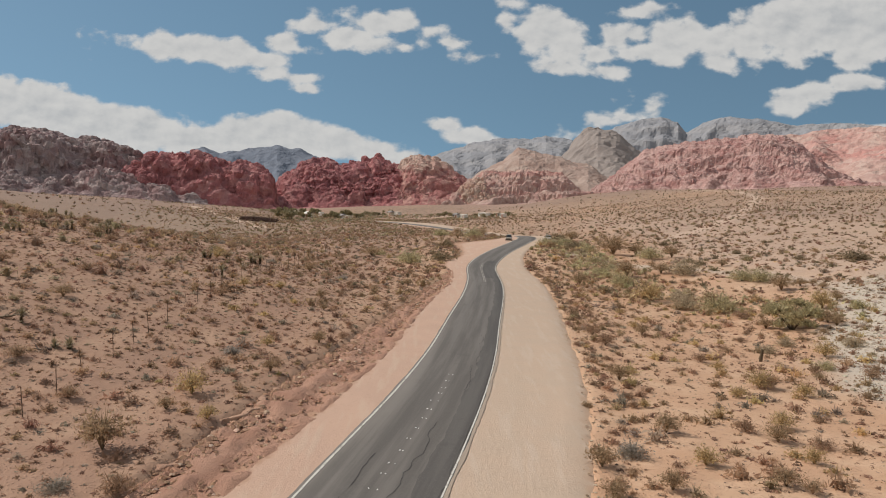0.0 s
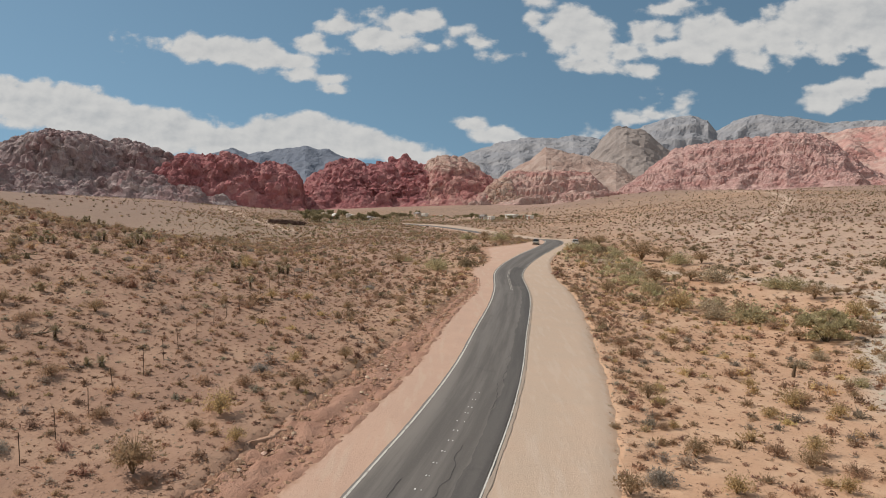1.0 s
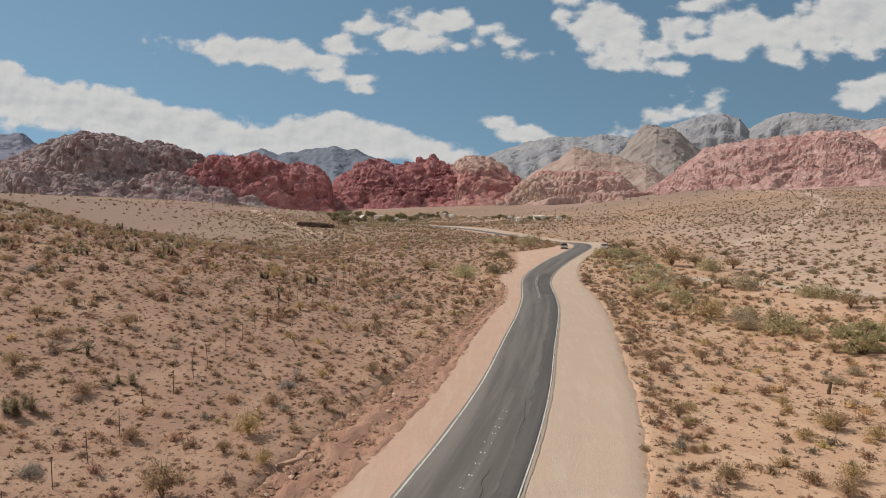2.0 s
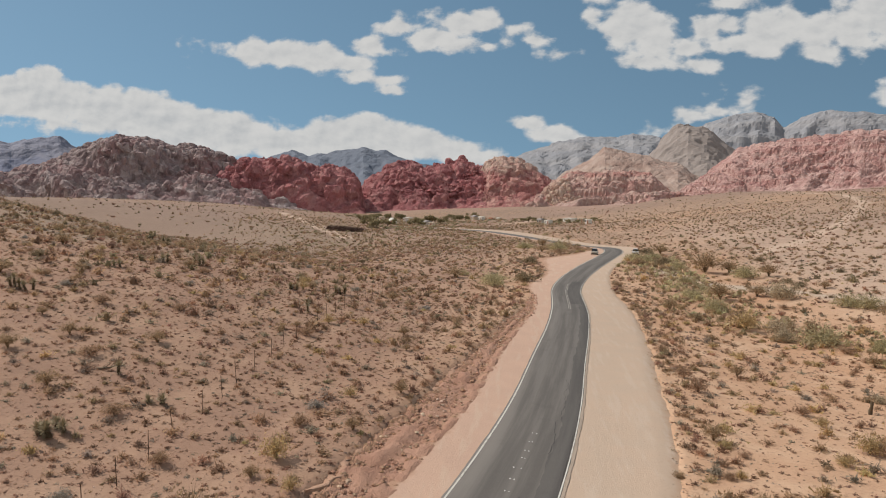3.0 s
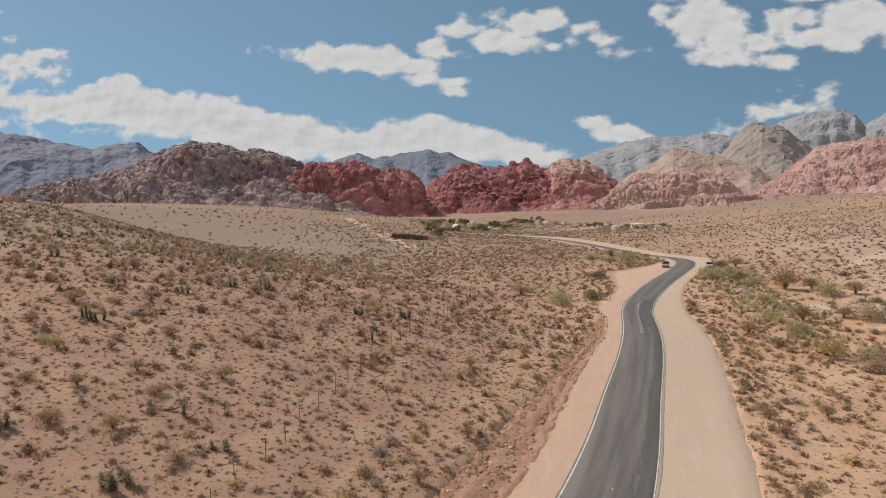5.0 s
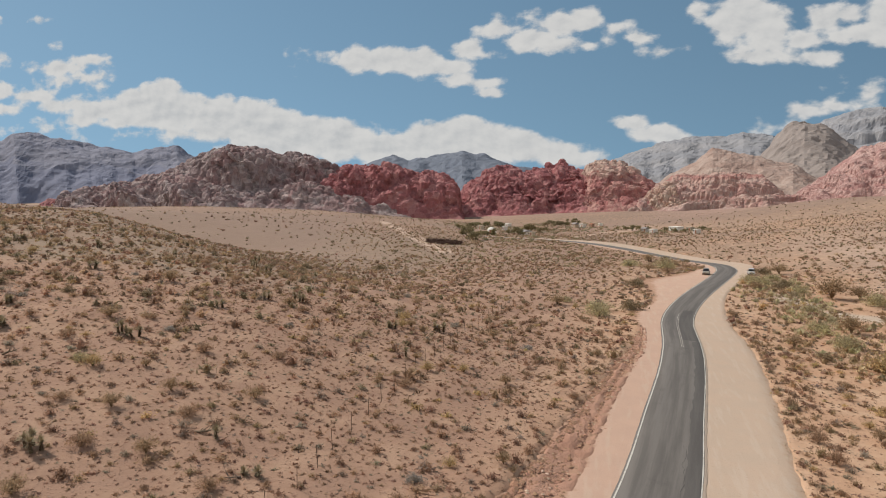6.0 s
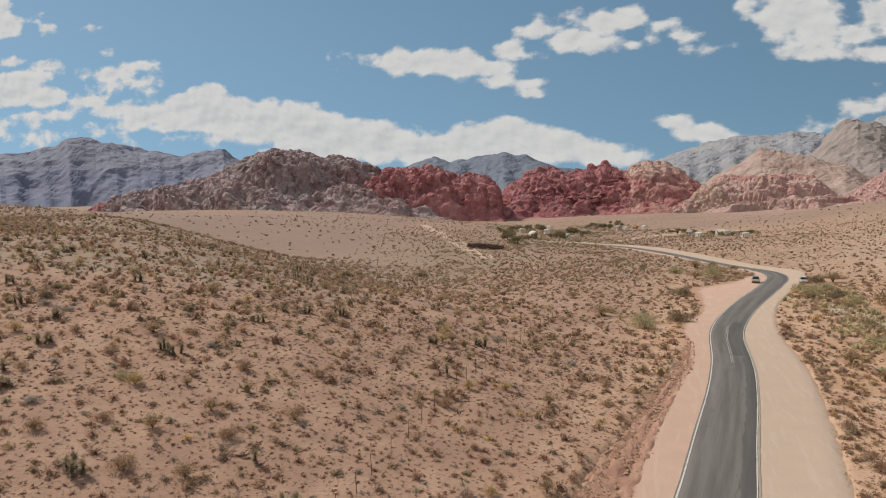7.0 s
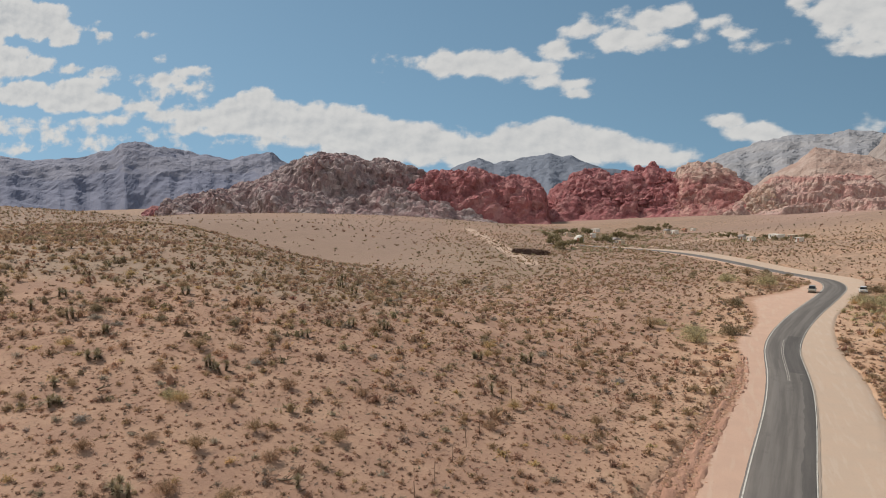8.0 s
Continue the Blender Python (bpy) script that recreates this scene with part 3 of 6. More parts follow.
def build_ground():
    front = np.radians(np.arange(-62, 46.01, 0.28))
    back = np.radians(np.arange(50, 297.9, 4.0))
    az = np.concatenate([front, back])
    r = [0.0, 6.0, 12.0, 18.0]
    while r[-1] < 4850:
        r.append(r[-1] + max(0.35, r[-1] * 0.0115))
    r = np.array(r)
    x, y = r[:, None] * np.sin(az)[None], r[:, None] * np.cos(az)[None]
    z, brink, here = ground_height(x, y)
    wash = smooth(near_line(x, y, [(35, 50), (40, 61), (47, 76), (54, 87), (60, 99), (68, 104), (85, 108), (125, 120)]) + 4 * fractal(x / 9, y / 9, 0, 3, 3), 9, 4)
    wash = np.maximum(wash, 0.8 * smooth(near_line(x, y, [(55, 108), (50, 120), (42, 130), (30, 137), (27, 150)]) + 3 * fractal(x / 6, y / 6, 0, 3, 4), 4, 1))
    stony = smooth(fractal(x / 40, y / 40, 0, 3, 12) + 1.2 * smooth(-x, 60, 95) * smooth(y, 60, 100) * smooth(y, 230, 160) + 1.5 * smooth(-x, 25, 80) * smooth(y - x * 0.5, 95, 150) * smooth(y, 330, 230) + 0.8 * smooth(-x, 20, 45) * smooth(y, 62, 90) * smooth(y, 330, 230), 0.6, 1.4)
    slope = smooth(x - 0.04 * y + 6 * fractal(x / 20, y / 20, 0, 2, 41), 36, 54) * smooth(y, 96, 118) * smooth(y, 420, 230)
    bank = smooth(brink, -0.4, 0.4) * smooth(brink, 5.0, 1.0) * here
    red = smooth(far_off(x, y) + 70 * fractal(x / 60, y / 60, 0, 3, 14), 520, 760) * smooth(x, -120, 60)
    red = np.maximum(red, 0.8 * smooth(far_off(x, y) + 50 * fractal(x / 60, y / 60, 0, 3, 15), 840, 930) * smooth(x, -330, -200))
    trail = smooth(near_line(x, y, TRAIL_VILLAGE), 4.0, 2.0) + smooth(near_line(x, y, TRAIL_LEFT), 4.2, 2.4) + smooth(near_line(x, y, TRAIL_RIGHT), 3.4, 1.6)
    far = np.hypot(x, y)
    scrub = smooth(far, 90, 300) * (0.95 - 0.6 * bare_slope(x, y)) * (0.6 + 0.4 * smooth(fractal(x / 50, y / 50, 0, 3, 77), -0.4, 0.4))
    scrub = np.maximum(scrub, 0.95 * smooth(far, 500, 800) * smooth(-x, 330, 450))
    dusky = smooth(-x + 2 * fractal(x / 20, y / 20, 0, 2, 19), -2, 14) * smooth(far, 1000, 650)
    n = len(az)
    faces = grid_faces(len(r), n)
    close = np.stack([np.arange(len(r) - 1) * n + n - 1, np.arange(len(r) - 1) * n, np.arange(1, len(r)) * n, np.arange(1, len(r)) * n + n - 1], -1)
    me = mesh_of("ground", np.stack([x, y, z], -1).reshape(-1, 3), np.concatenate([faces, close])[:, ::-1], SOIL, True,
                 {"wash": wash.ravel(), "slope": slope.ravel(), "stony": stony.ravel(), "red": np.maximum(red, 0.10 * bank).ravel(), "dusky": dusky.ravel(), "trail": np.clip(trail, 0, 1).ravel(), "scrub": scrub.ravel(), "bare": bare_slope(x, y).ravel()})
    return tagged(new("ground", me), "sandy orange-brown desert ground with scattered stones", "ground", kind="structure")


TRAIL_LEFT = [(-58.5, 233), (-82, 283), (-102, 330), (-121, 374), (-148, 432)]
TRAIL_VILLAGE = [(-60, 318), (-32, 347), (-16, 436), (4, 448), (-9, 533), (-40, 560)]
TRAIL_RIGHT = [(57, 189), (74, 210), (97, 244), (155, 359), (176, 434), (165, 480)]
build_ground()


def strip(name, across, mat, lift, first=0, last=None, wobble=0.0, seed=0, rough=0.0, edges=None, joined=False, ragged=0.02):
    """A sheet along the road: across gives, for each column, its offset from the middle along the whole line."""
    sl = slice(first, last)
    cols, spans = [], []
    for c, (offs, drop) in enumerate(across):
        o = np.broadcast_to(offs, (len(LINE),))[sl] + (wobble * fractal(ALONG[sl] / 1.3, 0.0, 0.0, 4, seed, 0.65) + ragged * fractal(ALONG[sl] / 0.6, 0.0, c * 3.1, 2, seed + c) if joined else wobble * fractal(ALONG[sl] / 1.3, 0.0, c * 3.1, 3, seed + c))
        p = LINE[sl, :2] + RIGHT[sl] * o[:, None]
        z = land(p[:, 0], p[:, 1]) + lift + np.broadcast_to(drop, (len(LINE),))[sl]
        if rough:
            z = z + rough * min(1.0, (len(across) - 1 - c) / 5.0 + 0.08) * fractal(p[:, 0] / 0.7, p[:, 1] / 0.9, 0, 4, seed + 40, 0.65)
        cols.append(np.column_stack([p, z]))
        spans.append(o)
    v = np.stack(cols, 1)
    edge = np.broadcast_to(np.zeros(len(across)) if edges is None else np.array(edges, float), (v.shape[0], len(across)))
    return mesh_of(name, v.reshape(-1, 3), grid_faces(v.shape[0], v.shape[1]), mat, True, {"edge": edge.ravel(), "across": np.stack(spans, 1).ravel()})


HALF, LEFT_SAND, LEFT_RUBBLE, RIGHT_SAND = LINE[:, 2], LINE[:, 3], LINE[:, 4], LINE[:, 5]


def lerp(a, b, n, drops):
    return [(a + (b - a) * q / (n - 1), d) for q, d in zip(range(n), drops)]


def build_road():
    road = tagged(new("road", strip("road", [(-HALF - 0.12, -0.10), (-HALF - 0.05, 0.0), (-HALF * 0.5, 0.004), (0 * HALF, 0.007), (HALF * 0.5, 0.004), (HALF + 0.05, 0.0), (HALF + 0.14, -0.10)], ASPHALT, 0.10, wobble=0.05, seed=3)),
                  "narrow worn grey asphalt road with white edge lines", "road", kind="structure")
    part("edge_line", strip("edge_line", [(-HALF + 0.08, 0), (-HALF + 0.19, 0)], WHITE, 0.115, wobble=0.012), road, "worn white painted edge line")
    part("edge_line", strip("edge_line", [(HALF - 0.13, 0), (HALF - 0.05, 0)], WHITE, 0.115, wobble=0.012, seed=5), road, "worn white painted edge line")
    n = 9
    tagged(new("left_shoulder", strip("left_shoulder", lerp(-HALF - LEFT_SAND - 0.7, -HALF + 0.3, n, [-0.10, -0.03] + [0] * (n - 2)), PINK_SAND, 0.07, wobble=0.0, seed=11, rough=0.02, edges=[1, 0.85, 0.45, 0.1] + [0] * (n - 4))),
           "pinkish graded sand shoulder beside the road", "shoulder", kind="structure")
    tagged(new("right_shoulder", strip("right_shoulder", lerp(HALF - 0.3, HALF + RIGHT_SAND + 0.3, n, [0] * (n - 1) + [-0.25]), SAND, 0.07, wobble=0.10, seed=17, rough=0.022, edges=[0] * (n - 3) + [0.1, 0.35, 0.8])),
           "wide pale graded sand shoulder beside the road", "shoulder", kind="structure")
    last = int(np.argmax((LEFT_RUBBLE < 0.05) & (LINE[:, 1] > 60)))
    n = 24
    wave = list(np.interp(np.linspace(0, 11, n), range(12), [-0.3, 0.03, -0.03, 0.02, 0.08, 0.03, -0.06, -0.08, -0.02, 0.05, 0.02, -0.14]))
    tagged(new("rubble_verge", strip("rubble_verge", lerp(-HALF - LEFT_SAND - LEFT_RUBBLE - 0.25, -HALF - LEFT_SAND + 0.45, n, wave), RUBBLE, 0.05, last=last, wobble=0.10, seed=23, rough=0.30)),
           "churned red dirt verge with ruts and clods", "verge", kind="structure")
    cols = [(-1.1, -0.10), (-0.8, 0.02), (-0.55, 0.10), (-0.35, 0.15), (-0.2, 0.17), (-0.08, 0.18), (0.02, 0.16), (0.10, 0.05), (0.2, 0.0), (0.35, -0.04), (0.6, -0.12)]
    first = int(np.argmax(LINE[:, 1] > 8))
    bank = strip("eroded_bank", [(-HALF - LEFT_SAND - LEFT_RUBBLE + o, d * np.clip(LEFT_RUBBLE / 2.0, 0.0, 1.0) * (0.25 + 1.0 * smooth(fractal(ALONG / 1.6, 0.7, 0.0, 4, 29, 0.65), -0.45, 0.5))) for o, d in cols], BANK, -0.09, first, last, 0.8, 27, rough=0.26, joined=True, ragged=0.30)
    tagged(new("eroded_bank", bank), "low undercut dirt bank along the verge", "bank", kind="structure")
    return road


BANK = sand_material("eroded_soil", (0.395, 0.240, 0.168), (0.44, 0.275, 0.190), (0.35, 0.205, 0.140), rise=0.12)
build_road()


# ---------------------------------------------------------------- rock hills and mountains
def formation(name, label, mat, radius, crest, front, back, base, lumps, step, seed, steep=1.5, jag=2.5, gully=0.0, sway=20.0, tall=1.3, crags=(), cliff=0.0, facets=True, ledge=(), cut=0.55, dip=0.0):
    """A hill whose crest runs round the valley: crest holds bearing in degrees and height. lumps: size and depth of boulders."""
    bearing, top = np.array(crest, float).T
    n = int(np.radians(bearing[-1] - bearing[0]) * radius / step) + 2
    az = np.linspace(bearing[0], bearing[-1], n)
    arc = np.radians(az) * radius
    height = np.interp(az, bearing, top) + jag * fractal(arc / (8 * step), 0.3, seed, 4, seed)
    rows = np.concatenate([-np.linspace(1, 0, max(12, int(front / step)), endpoint=False), np.linspace(0, 1, max(8, int(back / step / 2)))])
    v = rows[:, None]
    reach = np.where(v < 0, front, back) * np.abs(v) * (1 + 0.25 * fractal(arc / 90, 3.3, seed, 3, seed + 2)[None])
    r = radius + sway * fractal(arc / 160, 1.7, seed, 3, seed + 1)[None] + np.where(v < 0, -reach, reach)
    share = 1 - np.abs(v) ** steep
    if cliff:
        away = np.abs(v)
        share = np.where(away < cliff, 1 - 0.48 * (away / cliff) ** 2.2, 0.52 * (1 - (away - cliff) / (1 - cliff)) ** 1.35)
    a = np.radians(az)[None]
    x, y = r * np.sin(a), r * np.cos(a)
    foot = np.where(v < 0, np.minimum(land(x, y), height[None]) - 3.0, base)
    z = foot + (height[None] - foot) * share
    fade = np.clip((1 - np.abs(v)) * 6, 0, 1)
    for period, share_of in ledge:
        q = (z + dip * arc[None]) / period + 2.2 * fractal(x / (period * 6), y / (period * 6), 0.5, 3, seed + 70) + 0.25 * fractal(x / (period * 1.2), y / (period * 1.2), 0.2, 2, seed + 71)
        part_of = q - np.floor(q)
        z = z + share_of * period * (smooth(part_of, 0.35, 0.65) - part_of) * fade * smooth(1 - share, 0.02, 0.30)
    if gully:
        groove = np.abs(fractal(arc[None] / (gully * 3.0) + 0.25 * fractal(x / gully, y / gully, z / gully, 2, seed + 8), v * 1.2, seed, 4, seed + 4))
        z = z - (height[None] - foot) * cut * (1 - smooth(groove, 0.0, 0.28)) * np.clip(share * (1 - share) * 4, 0, 1)
    p = np.stack([x, y, z], -1)
    for q, (size, depth) in enumerate(lumps):
        du, dv = np.gradient(p, axis=1), np.gradient(p, axis=0)
        nrm = np.cross(du, dv)
        nrm /= np.maximum(np.linalg.norm(nrm, axis=-1, keepdims=True), 1e-9)
        near, second = worley(p[..., 0] / size, p[..., 1] / size, p[..., 2] / (size * tall), seed + 11 * q)
        lump = np.minimum((second - near) * 2.6, 0.75 + 0.25 * value_noise(p[..., 0] / size, p[..., 1] / size, p[..., 2] / size, seed + q)) - 0.55
        vary = 0.9 + 0.8 * fractal(p[..., 0] / 55, p[..., 1] / 55, p[..., 2] / 55, 2, seed + 60 + q)
        p = p + nrm * (lump * depth * vary * fade)[..., None]
    for q, (size, depth) in enumerate(crags):
        du, dv = np.gradient(p, axis=1), np.gradient(p, axis=0)
        nrm = np.cross(du, dv)
        nrm /= np.maximum(np.linalg.norm(nrm, axis=-1, keepdims=True), 1e-9)
        rib = 0.40 - np.abs(fractal(p[..., 0] / size, p[..., 1] / size, p[..., 2] / (size * (4.0 if cliff else 2.0)), 5, seed + 7 * q, 0.6)) * 2.2
        p = p + nrm * (rib * depth * fade * (np.clip(share * 1.6, 0.15, 1.0) if cliff else 1.0))[..., None]
    me = mesh_of(name, p.reshape(-1, 3), grid_faces(len(rows), n), mat, not facets)
    return tagged(new(name, me), label, "mountain" if radius > 2000 else "rock hill")


ROCKY = [(64, 9.0), (28, 6.0), (13, 3.2), (6, 1.2)]
RUGGED = [(24, 2.6), (8, 1.1)]
BROKEN = [(52, 9.0), (25, 6.0), (12, 2.8), (5.5, 1.0)]
formation("rock_hill", "grey-brown craggy sandstone hill with dark varnish", GREY_ROCK, 1000,
          [(-42.7, 3), (-41.7, 19), (-39.7, 34), (-37.3, 42), (-35.2, 49), (-32.9, 69), (-30.5, 83), (-28.8, 83), (-26.7, 74), (-24.5, 71), (-22.8, 59), (-20.6, 50), (-18, 32), (-15.9, 0)],
          150, 120, -10, [(52, 3.0), (27, 4.2), (14, 3.8), (6.5, 1.5)], 1.35, 3, steep=1.12, jag=0.8, gully=34, crags=RUGGED, tall=1.2, ledge=((40, 0.9), (11, 0.55)), cut=0.22, dip=0.32)
formation("rock_outcrop", "small red sandstone outcrop at the hill's foot", RED_ROCK, 930,
          [(-43.2, 8), (-42.6, 17), (-42, 22), (-41.2, 19), (-40.4, 8)], 35, 40, -10, ROCKY[1:], 1.5, 4)
formation("rock_hill", "dark red rounded sandstone knob", RED_ROCK, 960,
          [(-23.5, 30), (-22.3, 46), (-20.2, 57), (-18, 55), (-16.7, 44), (-15.4, 44), (-14.2, 42), (-13.4, 33), (-12.9, 8), (-12.6, -18)],
          90, 100, -15, BROKEN, 1.3, 5, steep=2.8, crags=RUGGED, ledge=((24, 0.25), (6.5, 0.5)))
formation("rock_hill", "deep red broken sandstone hill", RED_ROCK, 1090,
          [(-14, -15), (-13.4, 4), (-12.4, 26), (-10.7, 49), (-9.3, 54), (-7.6, 48), (-6.2, 56), (-5.1, 60), (-3.6, 49), (-2.9, 40), (-2.2, 15), (-1.6, -15)],
          130, 110, -18, BROKEN, 1.3, 8, steep=1.6, crags=RUGGED, ledge=((26, 0.25), (6.5, 0.5)))
formation("rock_hill", "red sandstone dome with pale cream cap", CAPPED_ROCK, 1075,
          [(-4.2, -10), (-3.6, 30), (-3.2, 46), (-2.3, 56), (-1.2, 59), (-0.1, 47), (0.8, 38), (1.8, 23), (2.9, -3)],
          125, 110, -18, [(46, 7.0), (19, 3.2), (8, 1.8)], 1.3, 9, steep=1.7, crags=RUGGED, ledge=((30, 0.3), (7, 0.5)))
formation("rock_outcrop", "cream and yellow sandstone boulders", CREAM_ROCK, 990,
          [(0.2, -14), (0.9, 4), (1.6, 16), (2.4, 24), (3.2, 22), (4.0, 8), (4.6, -12)], 45, 60, -15, [(14, 5), (7, 2.5)], 1.4, 11)
formation("rock_hill", "pale pink and cream layered sandstone ridge", PALE_ROCK, 1040,
          [(-0.3, -16), (0.8, 10), (2.3, 23), (3.1, 35), (4.6, 34), (7.1, 36), (9.2, 32), (10.6, 9), (11.9, -3), (13.3, -12)],
          120, 100, -15, ROCKY[2:], 1.4, 13, steep=1.05, gully=30, crags=[(26, 1.6), (10, 1.0), (4.5, 0.7)], ledge=((19, 0.9), (6, 0.5)), cut=0.12)
formation("rock_outcrop", "low red sandstone ledge", RED_ROCK, 975,
          [(6.6, -12), (7.0, 0), (7.6, 6), (8.4, 4), (9.0, 8), (9.6, 2), (10.2, -10)], 30, 40, -15, ROCKY[2:], 1.4, 14)
formation("hill", "bare tan hill slope", TAN_ROCK, 1350,
          [(1.2, 3), (2.5, 33), (4.6, 58), (5.9, 81), (6.7, 79), (8.8, 66), (11.2, 50), (13.6, 10)],
          230, 200, -10, [(14, 1.5)], 3.0, 17, steep=1.1, gully=60, crags=[(60, 4), (22, 1.5)], cut=0.1)
formation("rock_hill", "pink layered sandstone cliff", PINK_ROCK, 1050,
          [(9.9, -6), (11.2, 2), (12.4, 20), (13.7, 39), (15.3, 62), (16.5, 67), (18.9, 73), (21.6, 77), (23.1, 80), (24.9, 78), (26.4, 59), (27.8, 37), (29.2, 21), (30.9, 12)],
          140, 120, -5, [(30, 3.0), (9, 1.3), (4.5, 0.9)], 1.3, 21, steep=1.2, gully=30, crags=[(16, 1.8), (6, 1.0)], tall=0.8, ledge=((15, 0.85), (4.5, 0.6)), cut=0.16, dip=-0.05)
formation("hill", "broad red and tan hillside", HILL_ROCK, 1500,
          [(21, 50), (23.1, 75), (24.9, 105), (26.7, 112), (28.8, 114), (31, 115), (35.1, 105), (40.6, 82), (50, 60)],
          380, 200, 0, [(18, 2)], 3.5, 25, steep=1.1, gully=70, crags=[(80, 6), (28, 2.5)], cut=0.2)
# far slopes keep shallow relief, so their shading stays soft as through haze
formation("mountain", "tan-grey bare limestone peak", PEAK_ROCK, 2300,
          [(7.5, 20), (8.2, 45), (9.4, 106), (10.3, 157), (11.1, 186), (11.9, 196), (13.2, 173), (14.5, 126), (16.2, 61), (17.8, 10)],
          420, 300, -10, [], 7.5, 31, steep=1.05, crags=[(170, 14), (60, 6), (24, 2.5)])
formation("mountain", "grey limestone mountain with flat cliffs", LIME_ROCK, 3000,
          [(9, 60), (10.7, 122), (12, 189), (13.2, 243), (14.8, 270), (16.5, 279), (17.7, 260), (18.3, 216), (19.3, 247), (21.2, 265), (23.1, 252), (25.3, 227), (28.8, 226), (33.6, 201), (38, 137), (50, 90)],
          700, 400, -10, [], 7.5, 35, steep=1.5, crags=[(220, 18), (80, 7), (28, 3)], cliff=0.28, ledge=((48, 0.5), (18, 0.25)))
formation("mountain", "grey limestone mountain ridge with haze-blue colouring", LIME_ROCK, 2900,
          [(-5, 40), (-2.8, 76), (-1.1, 120), (1.1, 153), (3.8, 197), (6, 190), (6.8, 185), (7.9, 202), (9.8, 184), (11.6, 161), (13.7, 96)],
          600, 400, -10, [], 7.5, 39, steep=1.2, crags=[(220, 18), (80, 6), (28, 2.5)])
formation("mountain", "distant mountain ridge with haze-blue colouring", FAR_ROCK, 3700,
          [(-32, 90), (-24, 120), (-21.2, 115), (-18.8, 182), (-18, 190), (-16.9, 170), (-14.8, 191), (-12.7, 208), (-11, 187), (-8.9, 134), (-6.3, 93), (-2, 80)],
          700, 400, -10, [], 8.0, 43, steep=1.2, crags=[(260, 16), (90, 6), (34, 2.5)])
formation("mountain", "limestone mountain with a buttressed peak and haze-blue colouring", HAZED_ROCK, 3000,
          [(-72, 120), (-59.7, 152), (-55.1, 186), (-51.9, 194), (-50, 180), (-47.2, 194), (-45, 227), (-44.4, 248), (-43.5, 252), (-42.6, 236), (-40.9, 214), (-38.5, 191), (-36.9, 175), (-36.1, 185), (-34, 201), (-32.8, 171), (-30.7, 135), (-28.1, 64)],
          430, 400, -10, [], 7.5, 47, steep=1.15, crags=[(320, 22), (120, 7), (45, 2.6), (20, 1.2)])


# ---------------------------------------------------------------- plants
STEM = plant_material("dry_stem", (0.16, 0.115, 0.075))
LEAF = plant_material("small_leaf", None)
BLADE = plant_material("yucca_blade", None, 0.6, 0.2)
rng = np.random.default_rng(7)

DRY = (0.460, 0.295, 0.195)
OLIVE = (0.440, 0.305, 0.185)
GREYISH = (0.420, 0.340, 0.265)
DUSK = (0.350, 0.212, 0.150)
STRAW = (0.620, 0.450, 0.225)
GREEN = (0.310, 0.240, 0.150)
LUSH = (0.560, 0.490, 0.285)


def leaves(n, r, size, low=0.1, squash=1.0, hollow=0.35):
    """n small loose triangles that fill a rounded crown one unit wide: vertices, three for each."""
    d = r.normal(size=(n, 3))
    d[:, 2] = np.abs(d[:, 2])
    d /= np.linalg.norm(d, axis=1, keepdims=True)
    lobe = 0.75 + 0.25 * np.sin(3 * np.arctan2(d[:, 1], d[:, 0]) + r.uniform(0, 6)) + 0.15 * r.normal(size=n)
    rad = 0.5 * (hollow + (1 - hollow) * r.uniform(0, 1, n) ** 0.6) * lobe
    c = d * rad[:, None] * (1, 1, squash)
    c[:, 2] += low
    a = r.normal(size=(n, 3, 3)) * size * r.uniform(0.6, 1.3, (n, 1, 1))
    return (c[:, None] + a).reshape(-1, 3)


def twigs(n, r, tall, thick, spread=0.45):
    """Bent twigs from one root, each a narrow tapered fin of three triangles."""
    out = []
    for _ in range(n):
        t = r.uniform(0, 2 * np.pi)
        lean = r.uniform(0.15, 1.0) * spread
        side = np.array([-np.sin(t), np.cos(t), 0]) * thick
        tip = np.array([np.cos(t) * lean, np.sin(t) * lean, tall * r.uniform(0.6, 1.0)])
        mid = tip * (0.45, 0.45, 0.6) + r.normal(size=3) * 0.03
        out += [-side, side, mid + side * 0.7, -side, mid + side * 0.7, mid - side * 0.7, mid - side * 0.7, mid + side * 0.7, tip]
    return np.array(out)


def loose(name, verts, mat, tint):
    faces = np.arange(len(verts)).reshape(-1, 3)
    tint = np.broadcast_to(np.asarray(tint, float), (len(verts), 3))
    return mesh_of(name, verts, faces, mat, False, {"tint": tint})


def spread(prefabs, x, y, size, tall, tints, sink=0.03, z=None):
    """Many plants joined: vertices and tints of scaled, turned copies of the prefabs."""
    vs, cs = [], []
    which = rng.integers(0, len(prefabs), len(x))
    turn = rng.uniform(0, 2 * np.pi, len(x))
    z = ground_height(x, y)[0] if z is None else z
    for k, pre in enumerate(prefabs):
        m = which == k
        if not m.any():
            continue
        c, s = np.cos(turn[m])[:, None], np.sin(turn[m])[:, None]
        w, h = size[m][:, None], tall[m][:, None]
        px, py, pz = pre[None, :, 0] * w, pre[None, :, 1] * w, pre[None, :, 2] * h
        v = np.stack([px * c - py * s + x[m][:, None], px * s + py * c + y[m][:, None], pz + z[m][:, None] - sink], -1)
        vs.append(v.reshape(-1, 3))
        cs.append(np.repeat(tints[m], len(pre), 0))
    return np.concatenate(vs), np.concatenate(cs)


